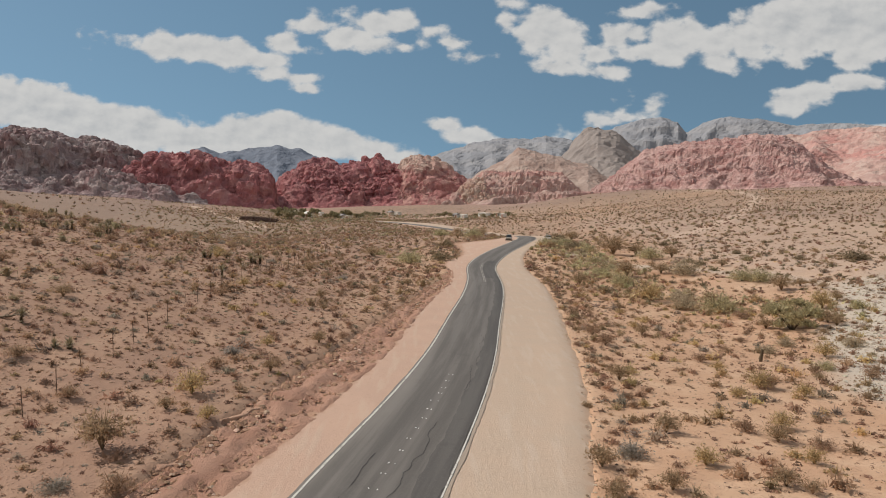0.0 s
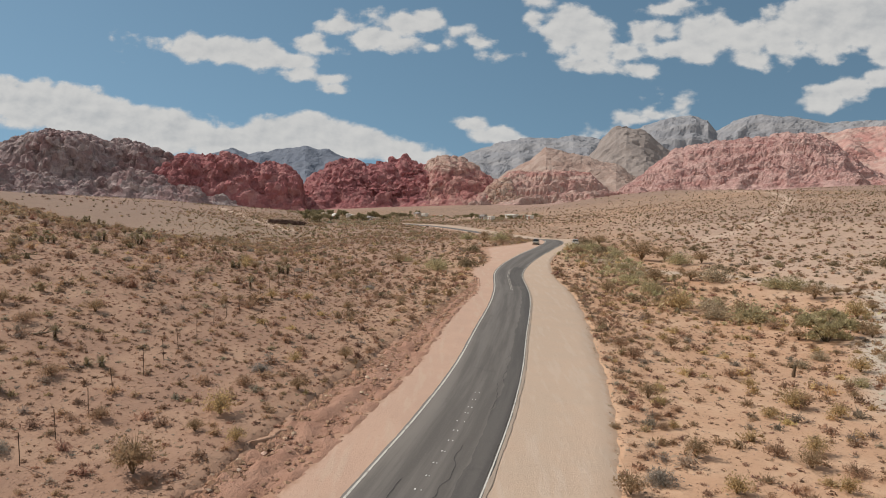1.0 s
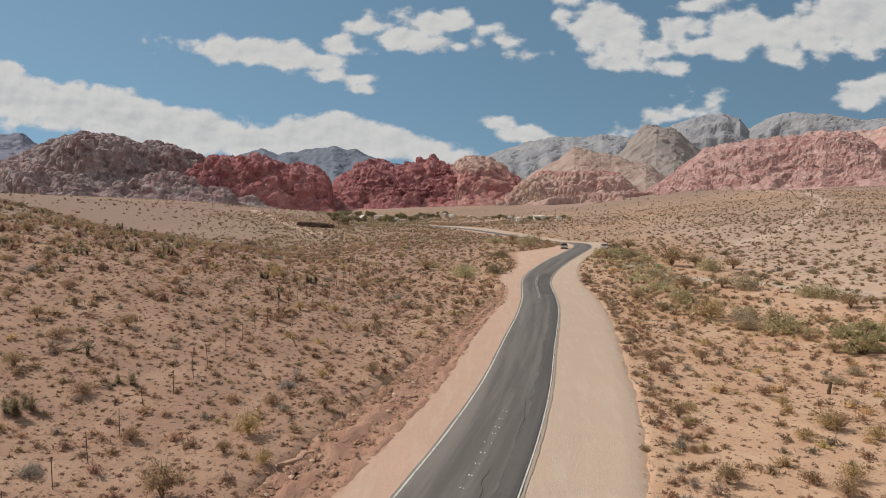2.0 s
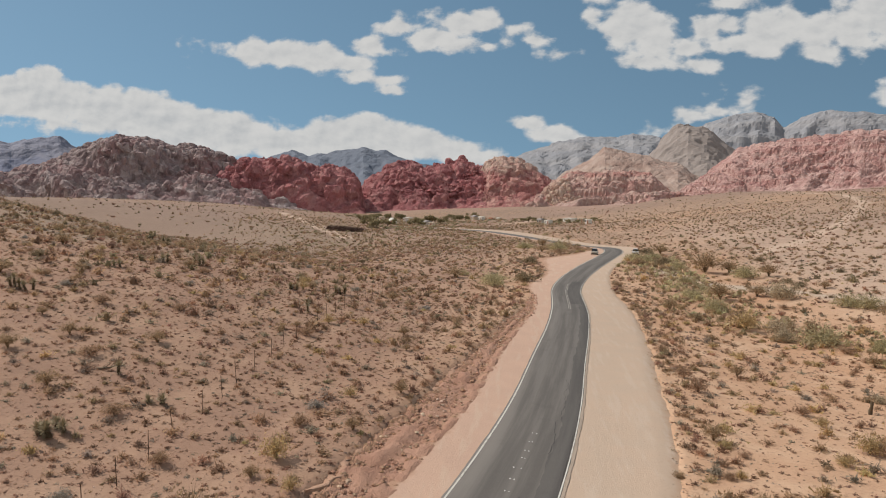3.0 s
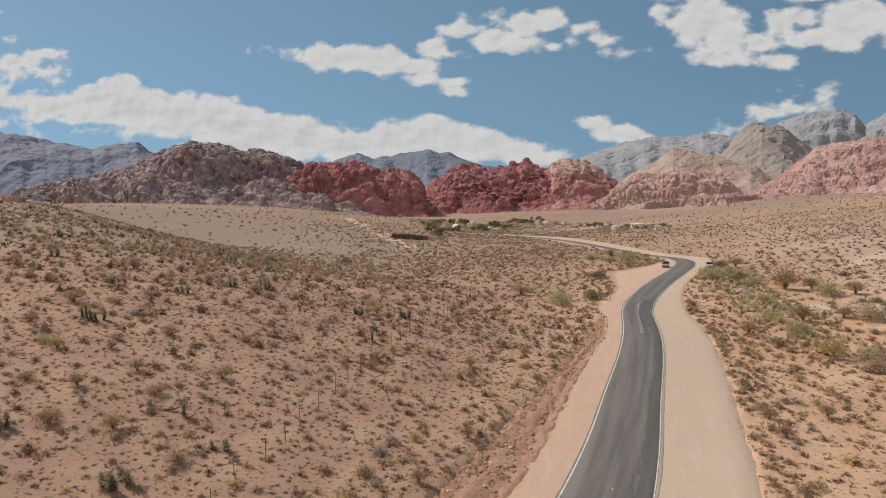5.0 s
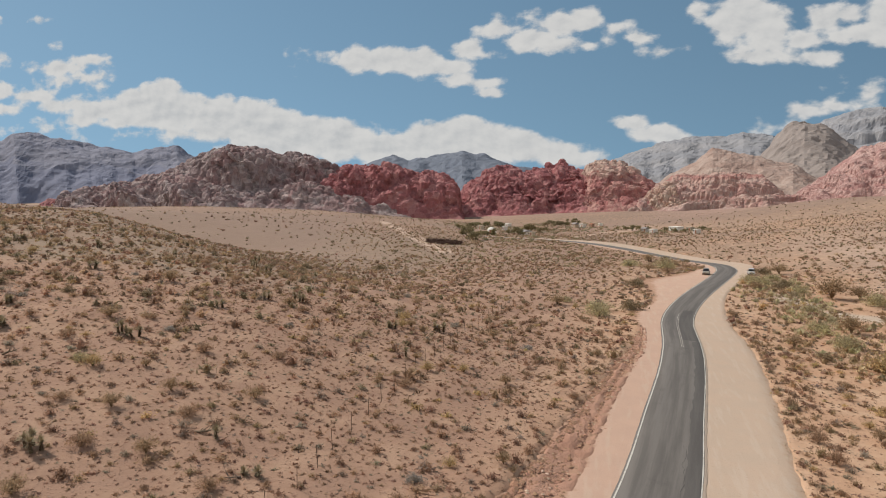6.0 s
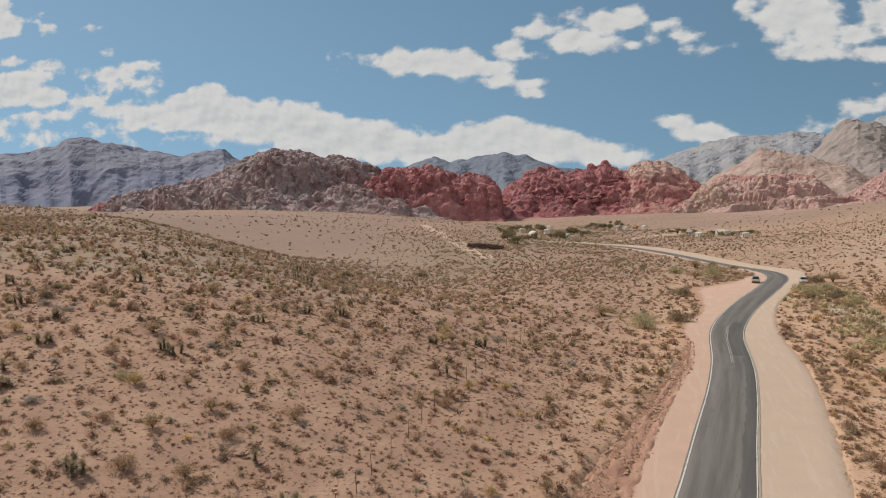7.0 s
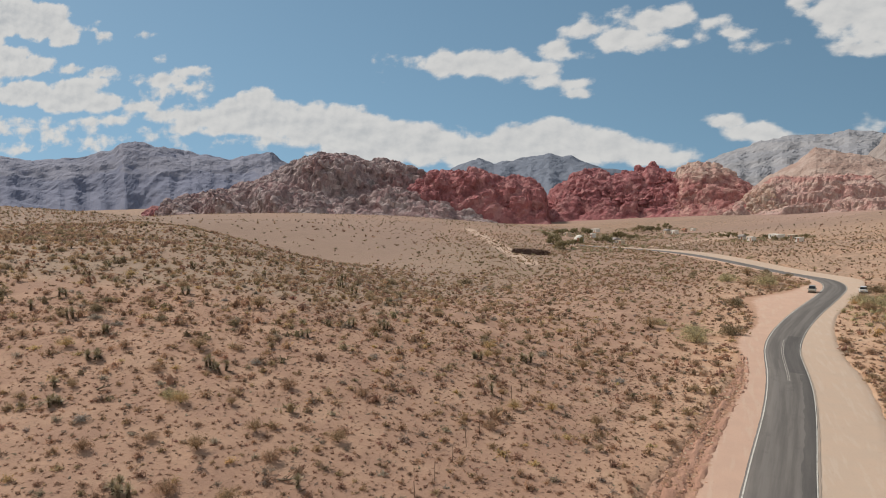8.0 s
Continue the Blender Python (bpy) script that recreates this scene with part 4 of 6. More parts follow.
def sector(n, near, far, west=-58, east=36):
    """About n places over the ground ahead, each with room round it as desert plants keep."""
    gap = np.sqrt(np.radians(east - west) * (far**2 - near**2) / 2 / n)
    x, y = np.meshgrid(np.arange(-far, far, gap), np.arange(-far * 0.3, far, gap))
    x, y = (v.ravel() + rng.uniform(-0.46, 0.46, v.size) * gap for v in (x, y))
    a, r = np.degrees(np.arctan2(x, y)), np.hypot(x, y)
    keep = np.where((a > west) & (a < east) & (r > near) & (r < far))[0]
    keep = rng.permutation(keep)
    return x[keep], y[keep]


def off_road(x, y, gap=0.0):
    off, k = road_offset(x, y)
    half, left, rub, right = (LINE[k, c] for c in (2, 3, 4, 5))
    return np.maximum(off - (half + right), -off - (half + left + rub)) > gap


def palette(n, *choices):
    """choices: colour and weight."""
    weights = np.array([c[1] for c in choices], float)
    pick = rng.choice(len(choices), n, p=weights / weights.sum())
    base = np.array([c[0] for c in choices])[pick]
    return base * rng.uniform(0.75, 1.25, (n, 1)) * rng.uniform(0.94, 1.06, (n, 3))


def green_belt(x, y):
    """How near a place is to the lines where bushes stand thick: the hill's brow and the wash."""
    brow = smooth(near_line(x, y, [(-30, 88), (-45, 95), (-65, 118), (-95, 145), (-140, 185)]) + 14 * fractal(x / 22, y / 22, 0, 3, 91), 52, 4)
    brow = np.maximum(brow, smooth(near_line(x, y, [(-62, 76), (-85, 92), (-120, 112), (-180, 150)]) + 10 * fractal(x / 18, y / 18, 0, 3, 93), 34, 6))
    wash = smooth(near_line(x, y, [(26, 170), (27, 140), (29, 108), (38, 96), (44, 90)]) + 3 * fractal(x / 8, y / 8, 0, 2, 92), 10, 3)
    return brow, wash


def bush_kind(tint, seed, n, tall, size, low, squash, stems):
    """The meshes of one kind of bush, one unit wide: stems and foliage."""
    r = np.random.default_rng(seed)
    wood = loose("branchwork", twigs(stems, r, tall, 0.016), STEM, np.array(tint) * 0.8)
    crown = leaves(n, r, size, low, squash)
    shade = np.repeat(r.uniform(0.7, 1.25, n), 3)[:, None]
    return wood, loose("foliage", crown, LEAF, np.array(tint) * shade)


BUSHES = {
    "olive": ("olive-brown creosote bush with bare lower stems", [bush_kind(OLIVE, s, 1300, 0.75, 0.021, 0.22, 0.95, 26) for s in (1, 2, 3)]),
    "dry": ("dry brown desert bush with tangled twigs", [bush_kind(DRY, s, 1200, 0.6, 0.021, 0.12, 0.8, 30) for s in (4, 5, 6)]),
    "grey": ("grey mounded low desert bush", [bush_kind((0.40, 0.36, 0.32), s, 1400, 0.45, 0.021, 0.05, 0.75, 18) for s in (7, 8)]),
    "straw": ("yellow-olive feathery desert bush", [bush_kind(STRAW, s, 1200, 0.8, 0.021, 0.18, 1.05, 30) for s in (9, 10)]),
    "green": ("dense green desert shrub beside the wash", [bush_kind(LUSH, s, 1800, 0.5, 0.018, 0.05, 0.85, 24) for s in (11, 12, 13)]),
    "pale": ("pale grey-olive feathery desert shrub", [bush_kind((0.58, 0.47, 0.33), s, 1800, 0.5, 0.019, 0.05, 0.9, 26) for s in (16, 17)]),
    "dark": ("dark olive dense desert shrub", [bush_kind(GREEN, s, 1500, 0.5, 0.022, 0.05, 0.9, 24) for s in (14, 15)]),
}
TAKEN = []


def bush(kind, x, y, width, tall=1.0):
    label, meshes = BUSHES[kind]
    wood, crown = meshes[rng.integers(0, len(meshes))]
    thing = tagged(new("shrub" if width > 2.8 else "desert_bush"), label, "bush", "desert bushes")
    z = standing(x, y) - 0.04
    thing.matrix_basis = pose(x, y, z, 0, 0, rng.uniform(0, 360)) @ Matrix.Diagonal((width, width, width * tall, 1))
    part("branchwork", wood, thing, "bare twiggy stems")
    part("foliage", crown, thing)
    TAKEN.append((x, y, width))
    return thing


# bushes that stand out by name: kind, x, y, width
for kind, x, y, width in [
    ("straw", -13.4, 38.1, 2.2), ("straw", -11.6, 35.0, 1.3), ("olive", -14.7, 30.6, 2.7), ("olive", -10.5, 43.6, 1.4), ("grey", -13.7, 46.6, 1.6),
    ("grey", -14.7, 26.7, 1.5), ("dry", -12.6, 27.2, 1.7), ("straw", 22.2, 50.1, 2.3), ("straw", 19.3, 40.4, 1.9), ("straw", 12.6, 33.9, 1.8),
    ("olive", 10.0, 30.7, 1.6), ("grey", 9.2, 34.7, 2.1), ("olive", 7.5, 33.3, 1.9), ("olive", 8.7, 43.1, 0.9), ("olive", 12.2, 38.8, 2.1),
    ("dry", 11.6, 43.4, 1.1), ("straw", 12.3, 43.6, 1.0), ("dry", 14.3, 63.3, 2.3), ("dry", 14.2, 68.3, 2.2), ("olive", 19.9, 72.0, 2.0),
    ("green", 31.6, 59.2, 2.1), ("olive", 16.1, 30.7, 1.2), ("olive", 7.3, 29.9, 1.6), ("dry", 16.8, 39.5, 1.5), ("straw", 18.3, 34.9, 1.4)]:
    bush(kind, x, y, width, rng.uniform(0.8, 1.05))
for kind, x, y, width in [
    ("dry", 21.4, 59.6, 1.8), ("olive", -13.9, 35.8, 1.2), ("dry", -18.8, 35.8, 1.5), ("olive", -8.9, 51.5, 1.5), ("green", -41.2, 50.7, 1.8),
    ("dry", -40.5, 41.8, 1.7), ("olive", -34.4, 45.5, 1.8), ("olive", -32.7, 49.6, 1.6), ("dry", -34.9, 57.4, 1.9), 
    ("dark", 15.5, 231.2, 3.9), ("olive", 9.5, 197, 7.5), 
    ("dark", -64.4, 139.8, 4.4), ("dark", -59.4, 172.0, 4.6), ("dark", -47.2, 164.9, 3.4), ("olive", -19.1, 143.8, 3.2), ("green", -11.2, 127.5, 3.6)]:
    bush(kind, x, y, width, rng.uniform(0.5, 0.7) if width > 2.8 else 0.95)
for kind, x, y, width in [
    ("green", 23.8, 168.3, 5.3), ("green", 25.6, 163.2, 5.8), ("dark", 28.2, 160.2, 3.8), ("green", 30.9, 155.2, 3.9), ("olive", 35.4, 151.0, 7.2),
    ("green", 41.2, 144.9, 7.0), ("olive", 46.2, 146.7, 5.0), ("olive", 30.9, 121.8, 4.9), ("green", 26.8, 122.1, 4.9), ("olive", 20.7, 109.6, 3.5),
    ("green", 27.7, 112.4, 5.4), ("straw", 28.7, 100.6, 5.1), ("pale", 33.1, 100.8, 5.0), ("dark", 46.5, 137.4, 3.0), ("dark", 46.8, 132.5, 3.1),
    ("pale", 40.7, 122.9, 7.1), ("green", 35.9, 93.7, 6.3), ("olive", 36.9, 99.5, 3.3), ("green", 47.1, 114.2, 5.0), ("green", 49.2, 112.0, 5.7),
    ("olive", 48.9, 104.5, 4.5), ("olive", 37.0, 82.5, 2.8), ("straw", 47.6, 90.6, 4.0), ("olive", 51.4, 94.3, 2.4), ("straw", 34.7, 65.1, 2.7),
    ("olive", 44.5, 83.3, 3.3), ("green", 51.2, 88.5, 3.2), ("pale", 33.6, 70.4, 2.5), ("pale", 39.6, 69.5, 2.7), ("olive", 44.4, 81.2, 2.6),
    ("dry", 22.7, 50.4, 2.3), ("pale", 32.0, 95.1, 4.4), ("dark", 67.1, 136.5, 3.1), ("dark", 73.1, 129.6, 5.2), ("dark", 74.8, 129.1, 3.5),
    ("olive", 52.3, 106.0, 2.2), ("olive", 40.2, 151.7, 4.9), ("olive", 37.6, 125.0, 4.1), ("green", 28.9, 136.6, 3.9), ("dry", 36.9, 89.1, 2.7),
    ("pale", 30.1, 66.2, 2.0), ("olive", 49.5, 128.7, 3.0), ("dark", 52.0, 171.5, 3.3), ("dark", 60.6, 150.2, 2.5), ("dark", 56.4, 134.7, 2.5),
    ("dark", 1.0, 155.0, 2.8), ("green", -5.2, 116.1, 4.9), ("green", 0.8, 122.1, 4.0), ("olive", 11.5, 182.7, 3.6), ("dark", 14.4, 233.3, 2.5),
    ("dry", 16.3, 195.3, 3.9), ("olive", 4.7, 224.0, 5.1), ("green", -0.7, 197.7, 6.0), ("green", 7.8, 192.3, 7.3), ("dark", -9.2, 214.6, 2.9),
    ("dry", -4.6, 99.8, 1.9), ("green", 25.1, 179.4, 5.5), ("dark", 29.5, 186.2, 4.9), ("dark", 20.7, 160.5, 1.7), ("dark", 14.6, 141.9, 2.4),
    ("dark", 29.8, 163.8, 4.3), ("olive", 23.3, 157.9, 3.4), ("dry", 15.4, 127.8, 1.9)]:
    if off_road(np.array([x]), np.array([y]), 0.8)[0]:
        bush(kind, x, y, width, rng.uniform(0.72, 0.92) if width > 2.2 else 0.9)


for kind, x, y, width, tall in [
    ("dark", -0.5, 125.2, 4.8, 0.85), ("dark", 0.6, 155.2, 3.8, 1.0), ("green", -5.6, 122.5, 6.0, 0.55), ("olive", -12.1, 123.4, 4.4, 0.6), ("dark", 10.2, 242.0, 3.4, 0.9),
    ("dry", 8.2, 185.0, 5.0, 0.5), ("olive", 3.8, 187.5, 5.2, 0.55), ("dry", 13.6, 200.0, 4.0, 0.5), ("green", 29.0, 172.5, 5.2, 0.7), ("olive", 33.0, 187.0, 5.5, 0.7)]:
    bush(kind, x, y, width, tall)


# ---- yuccas
def rosette(r, n, size, droop=0.0):
    """Stiff blades that fan out from a head: two triangles each, folded along the middle."""
    out = []
    for _ in range(n):
        t, e = r.uniform(0, 2 * np.pi), np.radians(r.uniform(-15, 85) - droop)
        d = np.array([np.cos(t) * np.cos(e), np.sin(t) * np.cos(e), np.sin(e)])
        s = np.array([-np.sin(t), np.cos(t), 0]) * 0.055 * size
        tip = d * size * r.uniform(0.7, 1.05)
        mid = d * size * 0.35
        out += [mid - s, mid * 0.1, tip, mid + s, tip, mid * 0.1]
    return np.array(out)


def trunk_mesh(r, tall, thick):
    rings, sides = 6, 8
    v = []
    lean = r.normal(size=2) * 0.08
    for k in range(rings):
        q = k / (rings - 1)
        for s in range(sides):
            t = 2 * np.pi * s / sides
            rad = thick * (1.15 - 0.35 * q) * r.uniform(0.85, 1.15)
            v.append((np.cos(t) * rad + lean[0] * q, np.sin(t) * rad + lean[1] * q, q * tall))
    f = [(k * sides + s, k * sides + (s + 1) % sides, (k + 1) * sides + (s + 1) % sides, (k + 1) * sides + s) for k in range(rings - 1) for s in range(sides)]
    return mesh_of("trunk", v, f, STEM, True, {"tint": np.tile((0.15, 0.11, 0.075), (len(v), 1))}), lean


def yucca(x, y, width, heads, tall):
    thing = tagged(new("yucca"), "spiky yucca with stiff yellow-green blades and dry skirt", "yucca", "yuccas on the slope")
    z = standing(x, y) - 0.05
    thing.matrix_basis = pose(x, y, z, 0, 0, rng.uniform(0, 360))
    for k in range(heads):
        t = 2 * np.pi * k / heads + rng.uniform(0, 1)
        px, py = (0.0, 0.0) if heads == 1 else (np.cos(t) * width * 0.3, np.sin(t) * width * 0.3)
        h = tall * rng.uniform(0.45, 0.9)
        wood, lean = trunk_mesh(rng, h, 0.10)
        part("trunk", wood, thing, "shaggy brown trunk", pose(px, py, 0))
        head = rosette(rng, 70, 0.60)
        skirt = np.concatenate([rosette(rng, 22, 0.40, 35) - (0, 0, q * h * 0.8) for q in (0.0, 0.35, 0.7)])
        part("rosette", loose("rosette", head, BLADE, (0.36, 0.30, 0.185)), thing, "", pose(px + lean[0], py + lean[1], h))
        part("skirt", loose("skirt", skirt, BLADE, (0.24, 0.19, 0.115)), thing, "dry hanging blades", pose(px + lean[0], py + lean[1], h * 0.92))
    TAKEN.append((x, y, width))


for x, y, width, heads, tall in [
    (-26.6, 45.4, 1.0, 1, 0.7), (-34.6, 39.0, 1.6, 4, 0.9), (-41.3, 57.0, 1.5, 3, 0.8), (-42.6, 57.1, 0.8, 2, 1.0), (-51.3, 53.2, 1.9, 5, 0.6),
    (-25.9, 79.5, 1.3, 3, 0.8), (-21.8, 84.1, 1.9, 5, 0.8), (-49.6, 47.7, 0.7, 1, 0.6), (-47.2, 45.6, 1.1, 3, 0.5), (-21.3, 69.9, 0.5, 1, 0.9),
    (-44.7, 98.0, 1.4, 3, 0.8), (-61.5, 60.2, 1.3, 3, 0.9), (-67.1, 60.4, 0.9, 2, 0.9), (-25.3, 36.6, 2.0, 6, 0.6), (-22.5, 42.4, 1.2, 2, 0.4),
    (-55.3, 58.3, 1.2, 3, 0.6), (-67.9, 65.0, 1.1, 2, 0.8), (-59.3, 74.3, 1.2, 3, 0.8)]:
    yucca(x, y, width, heads, tall)
for x, y, width, heads, tall in [
    (-39.8, 77.3, 1.3, 3, 0.8), (-37.1, 80.2, 1.6, 4, 0.9), (-40.5, 69.3, 0.9, 2, 0.7), (-52.0, 101.0, 1.3, 3, 1.0), (-58.0, 108.0, 1.4, 3, 1.1),
    (-66.0, 99.0, 1.2, 2, 1.0), (-73.0, 92.0, 1.3, 3, 1.0), (-47.0, 107.0, 1.2, 2, 1.0), (-80.0, 85.0, 1.4, 3, 0.9), (-63.0, 118.0, 1.5, 4, 1.2)]:
    yucca(x, y, width, heads, tall)


def palo_verde(x, y, width, tall):
    """A low spreading tree: forked limbs and a crown of loose leaf clumps."""
    thing = tagged(new("desert_tree"), "low spreading green desert tree with dark forked limbs", "tree")
    z = float(land(x, y)) - 0.1
    thing.matrix_basis = pose(x, y, z)
    r = np.random.default_rng(51)
    v, f, ends = [], [], []

    def limb(a, b, ra, rb):
        a, b = np.array(a), np.array(b)
        d = (b - a) / np.linalg.norm(b - a)
        u = np.cross(d, (0.3, 0.9, 0.2))
        u /= np.linalg.norm(u)
        w2, base = np.cross(d, u), len(v)
        for c, rad in ((a, ra), (b, rb)):
            for s in range(6):
                t = s * np.pi / 3
                v.append(c + (u * np.cos(t) + w2 * np.sin(t)) * rad)
        f.extend((base + s, base + (s + 1) % 6, base + 6 + (s + 1) % 6, base + 6 + s) for s in range(6))

    for k in range(6):
        t = k * 1.05 + r.uniform(-0.3, 0.3)
        a = np.array((0.15 * np.cos(t), 0.15 * np.sin(t), 0.0))
        b = np.array((np.cos(t) * width * 0.2, np.sin(t) * width * 0.2, tall * r.uniform(0.35, 0.5)))
        limb(a, b, 0.11, 0.07)
        for q in range(3):
            t2 = t + r.uniform(-0.8, 0.8)
            c = b + (np.cos(t2) * width * 0.2, np.sin(t2) * width * 0.2, tall * r.uniform(0.05, 0.4))
            limb(b, c, 0.06, 0.025)
            ends.append(c)
    part("trunk", mesh_of("trunk", v, f, STEM, True, {"tint": np.tile((0.09, 0.07, 0.05), (len(v), 1))}), thing, "dark forked limbs")
    ends += [np.array((np.cos(t) * width * q, np.sin(t) * width * q, tall * h)) for t, q, h in zip(np.arange(11) * 0.9, [0.22, 0.36, 0.14] * 4, [0.22, 0.3, 0.62, 0.18] * 3)]
    crown = np.concatenate([leaves(230, r, 0.05, -0.15, 0.85) * (width * 0.33) + e for e in ends])
    shade = np.repeat(r.uniform(0.7, 1.3, len(crown) // 3), 3)[:, None]
    part("crown", loose("crown", crown, LEAF, np.array((0.50, 0.44, 0.245)) * shade), thing)
    TAKEN.append((x, y, width))


palo_verde(39.3, 81.0, 6.2, 3.7)

# ---- more bushes by chance, near enough to tell apart
taken = np.array(TAKEN)


def clear(x, y, gap):
    return ((x[:, None] - taken[:, 0]) ** 2 + (y[:, None] - taken[:, 1]) ** 2 > (taken[:, 2] * 0.5 + gap) ** 2).all(1)


x, y = sector(420, 25, 125)
keep = off_road(x, y, 0.9) & clear(x, y, 0.5)
for px, py in list(zip(x[keep], y[keep]))[:190]:
    bush(rng.choice(["dry", "olive", "straw", "grey"], p=[0.42, 0.32, 0.12, 0.14]), float(px), float(py), rng.uniform(1.0, 2.1), rng.uniform(0.65, 0.95))
x, y = sector(700, 70, 175, -58, -12)
keep = (rng.uniform(0, 1, len(x)) < green_belt(x, y)[0]) & off_road(x, y, 2.0) & clear(x, y, 1.5)
for px, py in list(zip(x[keep], y[keep]))[:55]:
    bush(rng.choice(["dark", "olive", "dry"], p=[0.55, 0.25, 0.2]), float(px), float(py), rng.uniform(1.5, 2.9), rng.uniform(0.6, 0.9))
taken = np.array(TAKEN)


# ---- scrub past counting
def mound(r, wide, tall):
    """The dense heart of a low plant: a lumpy dome of loose triangles."""
    n, turn = 6, r.uniform(0, 1)
    rings = []
    for rad, z in ((wide, 0.0), (wide * 0.82, tall * 0.62)):
        a = (np.arange(n) + turn) * 2 * np.pi / n + r.normal(0, 0.15, n)
        q = rad * r.uniform(0.7, 1.2, n)
        rings.append(np.stack([q * np.cos(a), q * np.sin(a), z * r.uniform(0.7, 1.3, n)], -1))
    top = np.array([r.normal(0, wide * 0.2), r.normal(0, wide * 0.2), tall])
    out = []
    for k in range(n):
        j = (k + 1) % n
        out += [rings[0][k], rings[0][j], rings[1][j], rings[0][k], rings[1][j], rings[1][k], rings[1][k], rings[1][j], top]
    return np.array(out)


def clump(n, seed, size, low=0.08, squash=0.7, heart=0.16):
    r = np.random.default_rng(seed)
    return np.concatenate([mound(r, heart, 0.34 * squash + low), leaves(n, r, size, low, squash, 0.1)])


TINY = [clump(26, 100 + k, 0.085, 0.04, 0.55) for k in range(14)]
MID = [np.concatenate([clump(90, 200 + k, 0.055, heart=0.1), twigs(8, np.random.default_rng(300 + k), 0.6, 0.02)]) for k in range(10)]
SMALL = [clump(22, 400 + k, 0.095, 0.1, 0.72, 0.15) for k in range(10)]
FAR = [clump(8, 500 + k, 0.14, 0.12, 0.75, 0.17) for k in range(8)]


def scrub(name, label, batches, mat=LEAF):
    v, c = zip(*batches)
    ob = new(name, loose(name, np.concatenate(v), mat, np.concatenate(c)))
    return tagged(ob, label, "scrub", kind="stuff")


def batch(n, near, far, prefabs, size, tall, choices, gap=0.2, patchy=0.0, seed=0, west=-58, thin=0.5, sparse=0.8):
    x, y = sector(n, near, far, west)
    keep = off_road(x, y, gap) & clear(x, y, -0.1) & (rng.uniform(0, 1, len(x)) > bare_slope(x, y) * sparse)
    if patchy:
        keep &= rng.uniform(0, 1, len(x)) < 0.5 + patchy * fractal(x / 9, y / 9, 0, 3, seed) * 1.6
    keep &= (x < 4) | (y > 95) | (rng.uniform(0, 1, len(x)) < 0.45)
    keep &= (x < 30) | (y < 110) | (y > 260) | (rng.uniform(0, 1, len(x)) < thin)
    x, y = x[keep], y[keep]
    n = len(x)
    big = size[0] + (size[1] - size[0]) * rng.uniform(0, 1, n) ** 1.6
    return spread(prefabs, x, y, big, big * rng.uniform(*tall, n), palette(n, *choices))


BROWNS = ((DRY, 3), (OLIVE, 2), (GREYISH, 2), (DUSK, 2.5), (STRAW, 0.6))
scrub("low_scrub", "small dry brown tufts scattered over the sand", [
    batch(19500, 24, 95, TINY, (0.32, 0.82), (0.5, 0.85), ((DUSK, 4), (DRY, 1.5), (GREYISH, 0.8)), seed=61),
    batch(9000, 24, 95, TINY, (0.12, 0.28), (0.5, 0.9), ((DUSK, 3), (DRY, 2)), patchy=0.4, seed=60),
    batch(3300, 24, 95, MID, (0.75, 1.6), (0.6, 0.95), BROWNS, patchy=0.2, seed=62),
    batch(620, 24, 110, MID, (1.1, 2.2), (0.65, 0.95), ((OLIVE, 2), (STRAW, 1.5), (DRY, 2), (GREYISH, 1)), seed=71, west=4),
    batch(28000, 95, 210, TINY, (0.4, 0.95), (0.5, 0.9), ((DUSK, 3), (DRY, 2), (GREYISH, 1), (OLIVE, 1)), patchy=0.25, seed=63),
    batch(4200, 45, 210, MID, (0.9, 1.9), (0.55, 0.85), ((OLIVE, 3), (GREEN, 0.8), (DRY, 3), (GREYISH, 1)), patchy=0.4, seed=67),
    batch(12000, 95, 210, SMALL, (0.7, 1.7), (0.6, 0.95), BROWNS, patchy=0.4, seed=64),
    batch(3600, 120, 340, SMALL, (1.3, 2.6), (0.6, 0.9), ((GREEN, 3), (OLIVE, 1), (DUSK, 2)), patchy=0.3, seed=69, thin=0.5, sparse=0.45),
    batch(1500, 115, 300, MID, (1.2, 2.7), (0.6, 0.9), ((GREEN, 3), (OLIVE, 2), (DUSK, 1)), patchy=0.2, seed=68, west=11, thin=1.0)])
scrub("far_scrub", "brown and olive scrub thinning out over the plain", [
    batch(40000, 205, 430, FAR, (0.5, 1.6), (0.6, 1.0), ((OLIVE, 3), (DRY, 2), (GREEN, 2), (DUSK, 1)), patchy=0.5, seed=65, sparse=0.96),
    batch(3600, 300, 560, FAR, (1.2, 2.5), (0.6, 1.0), ((OLIVE, 1), (GREEN, 3), (DUSK, 1)), patchy=0.3, seed=70, sparse=0.25),
    batch(16000, 420, 850, FAR, (0.8, 2.2), (0.6, 1.0), ((OLIVE, 3), (GREEN, 2.5), (DUSK, 1)), patchy=0.5, seed=66, sparse=0.96)])


BELT = [clump(26, 600 + k, 0.085, 0.1, 0.8, 0.13) for k in range(8)]


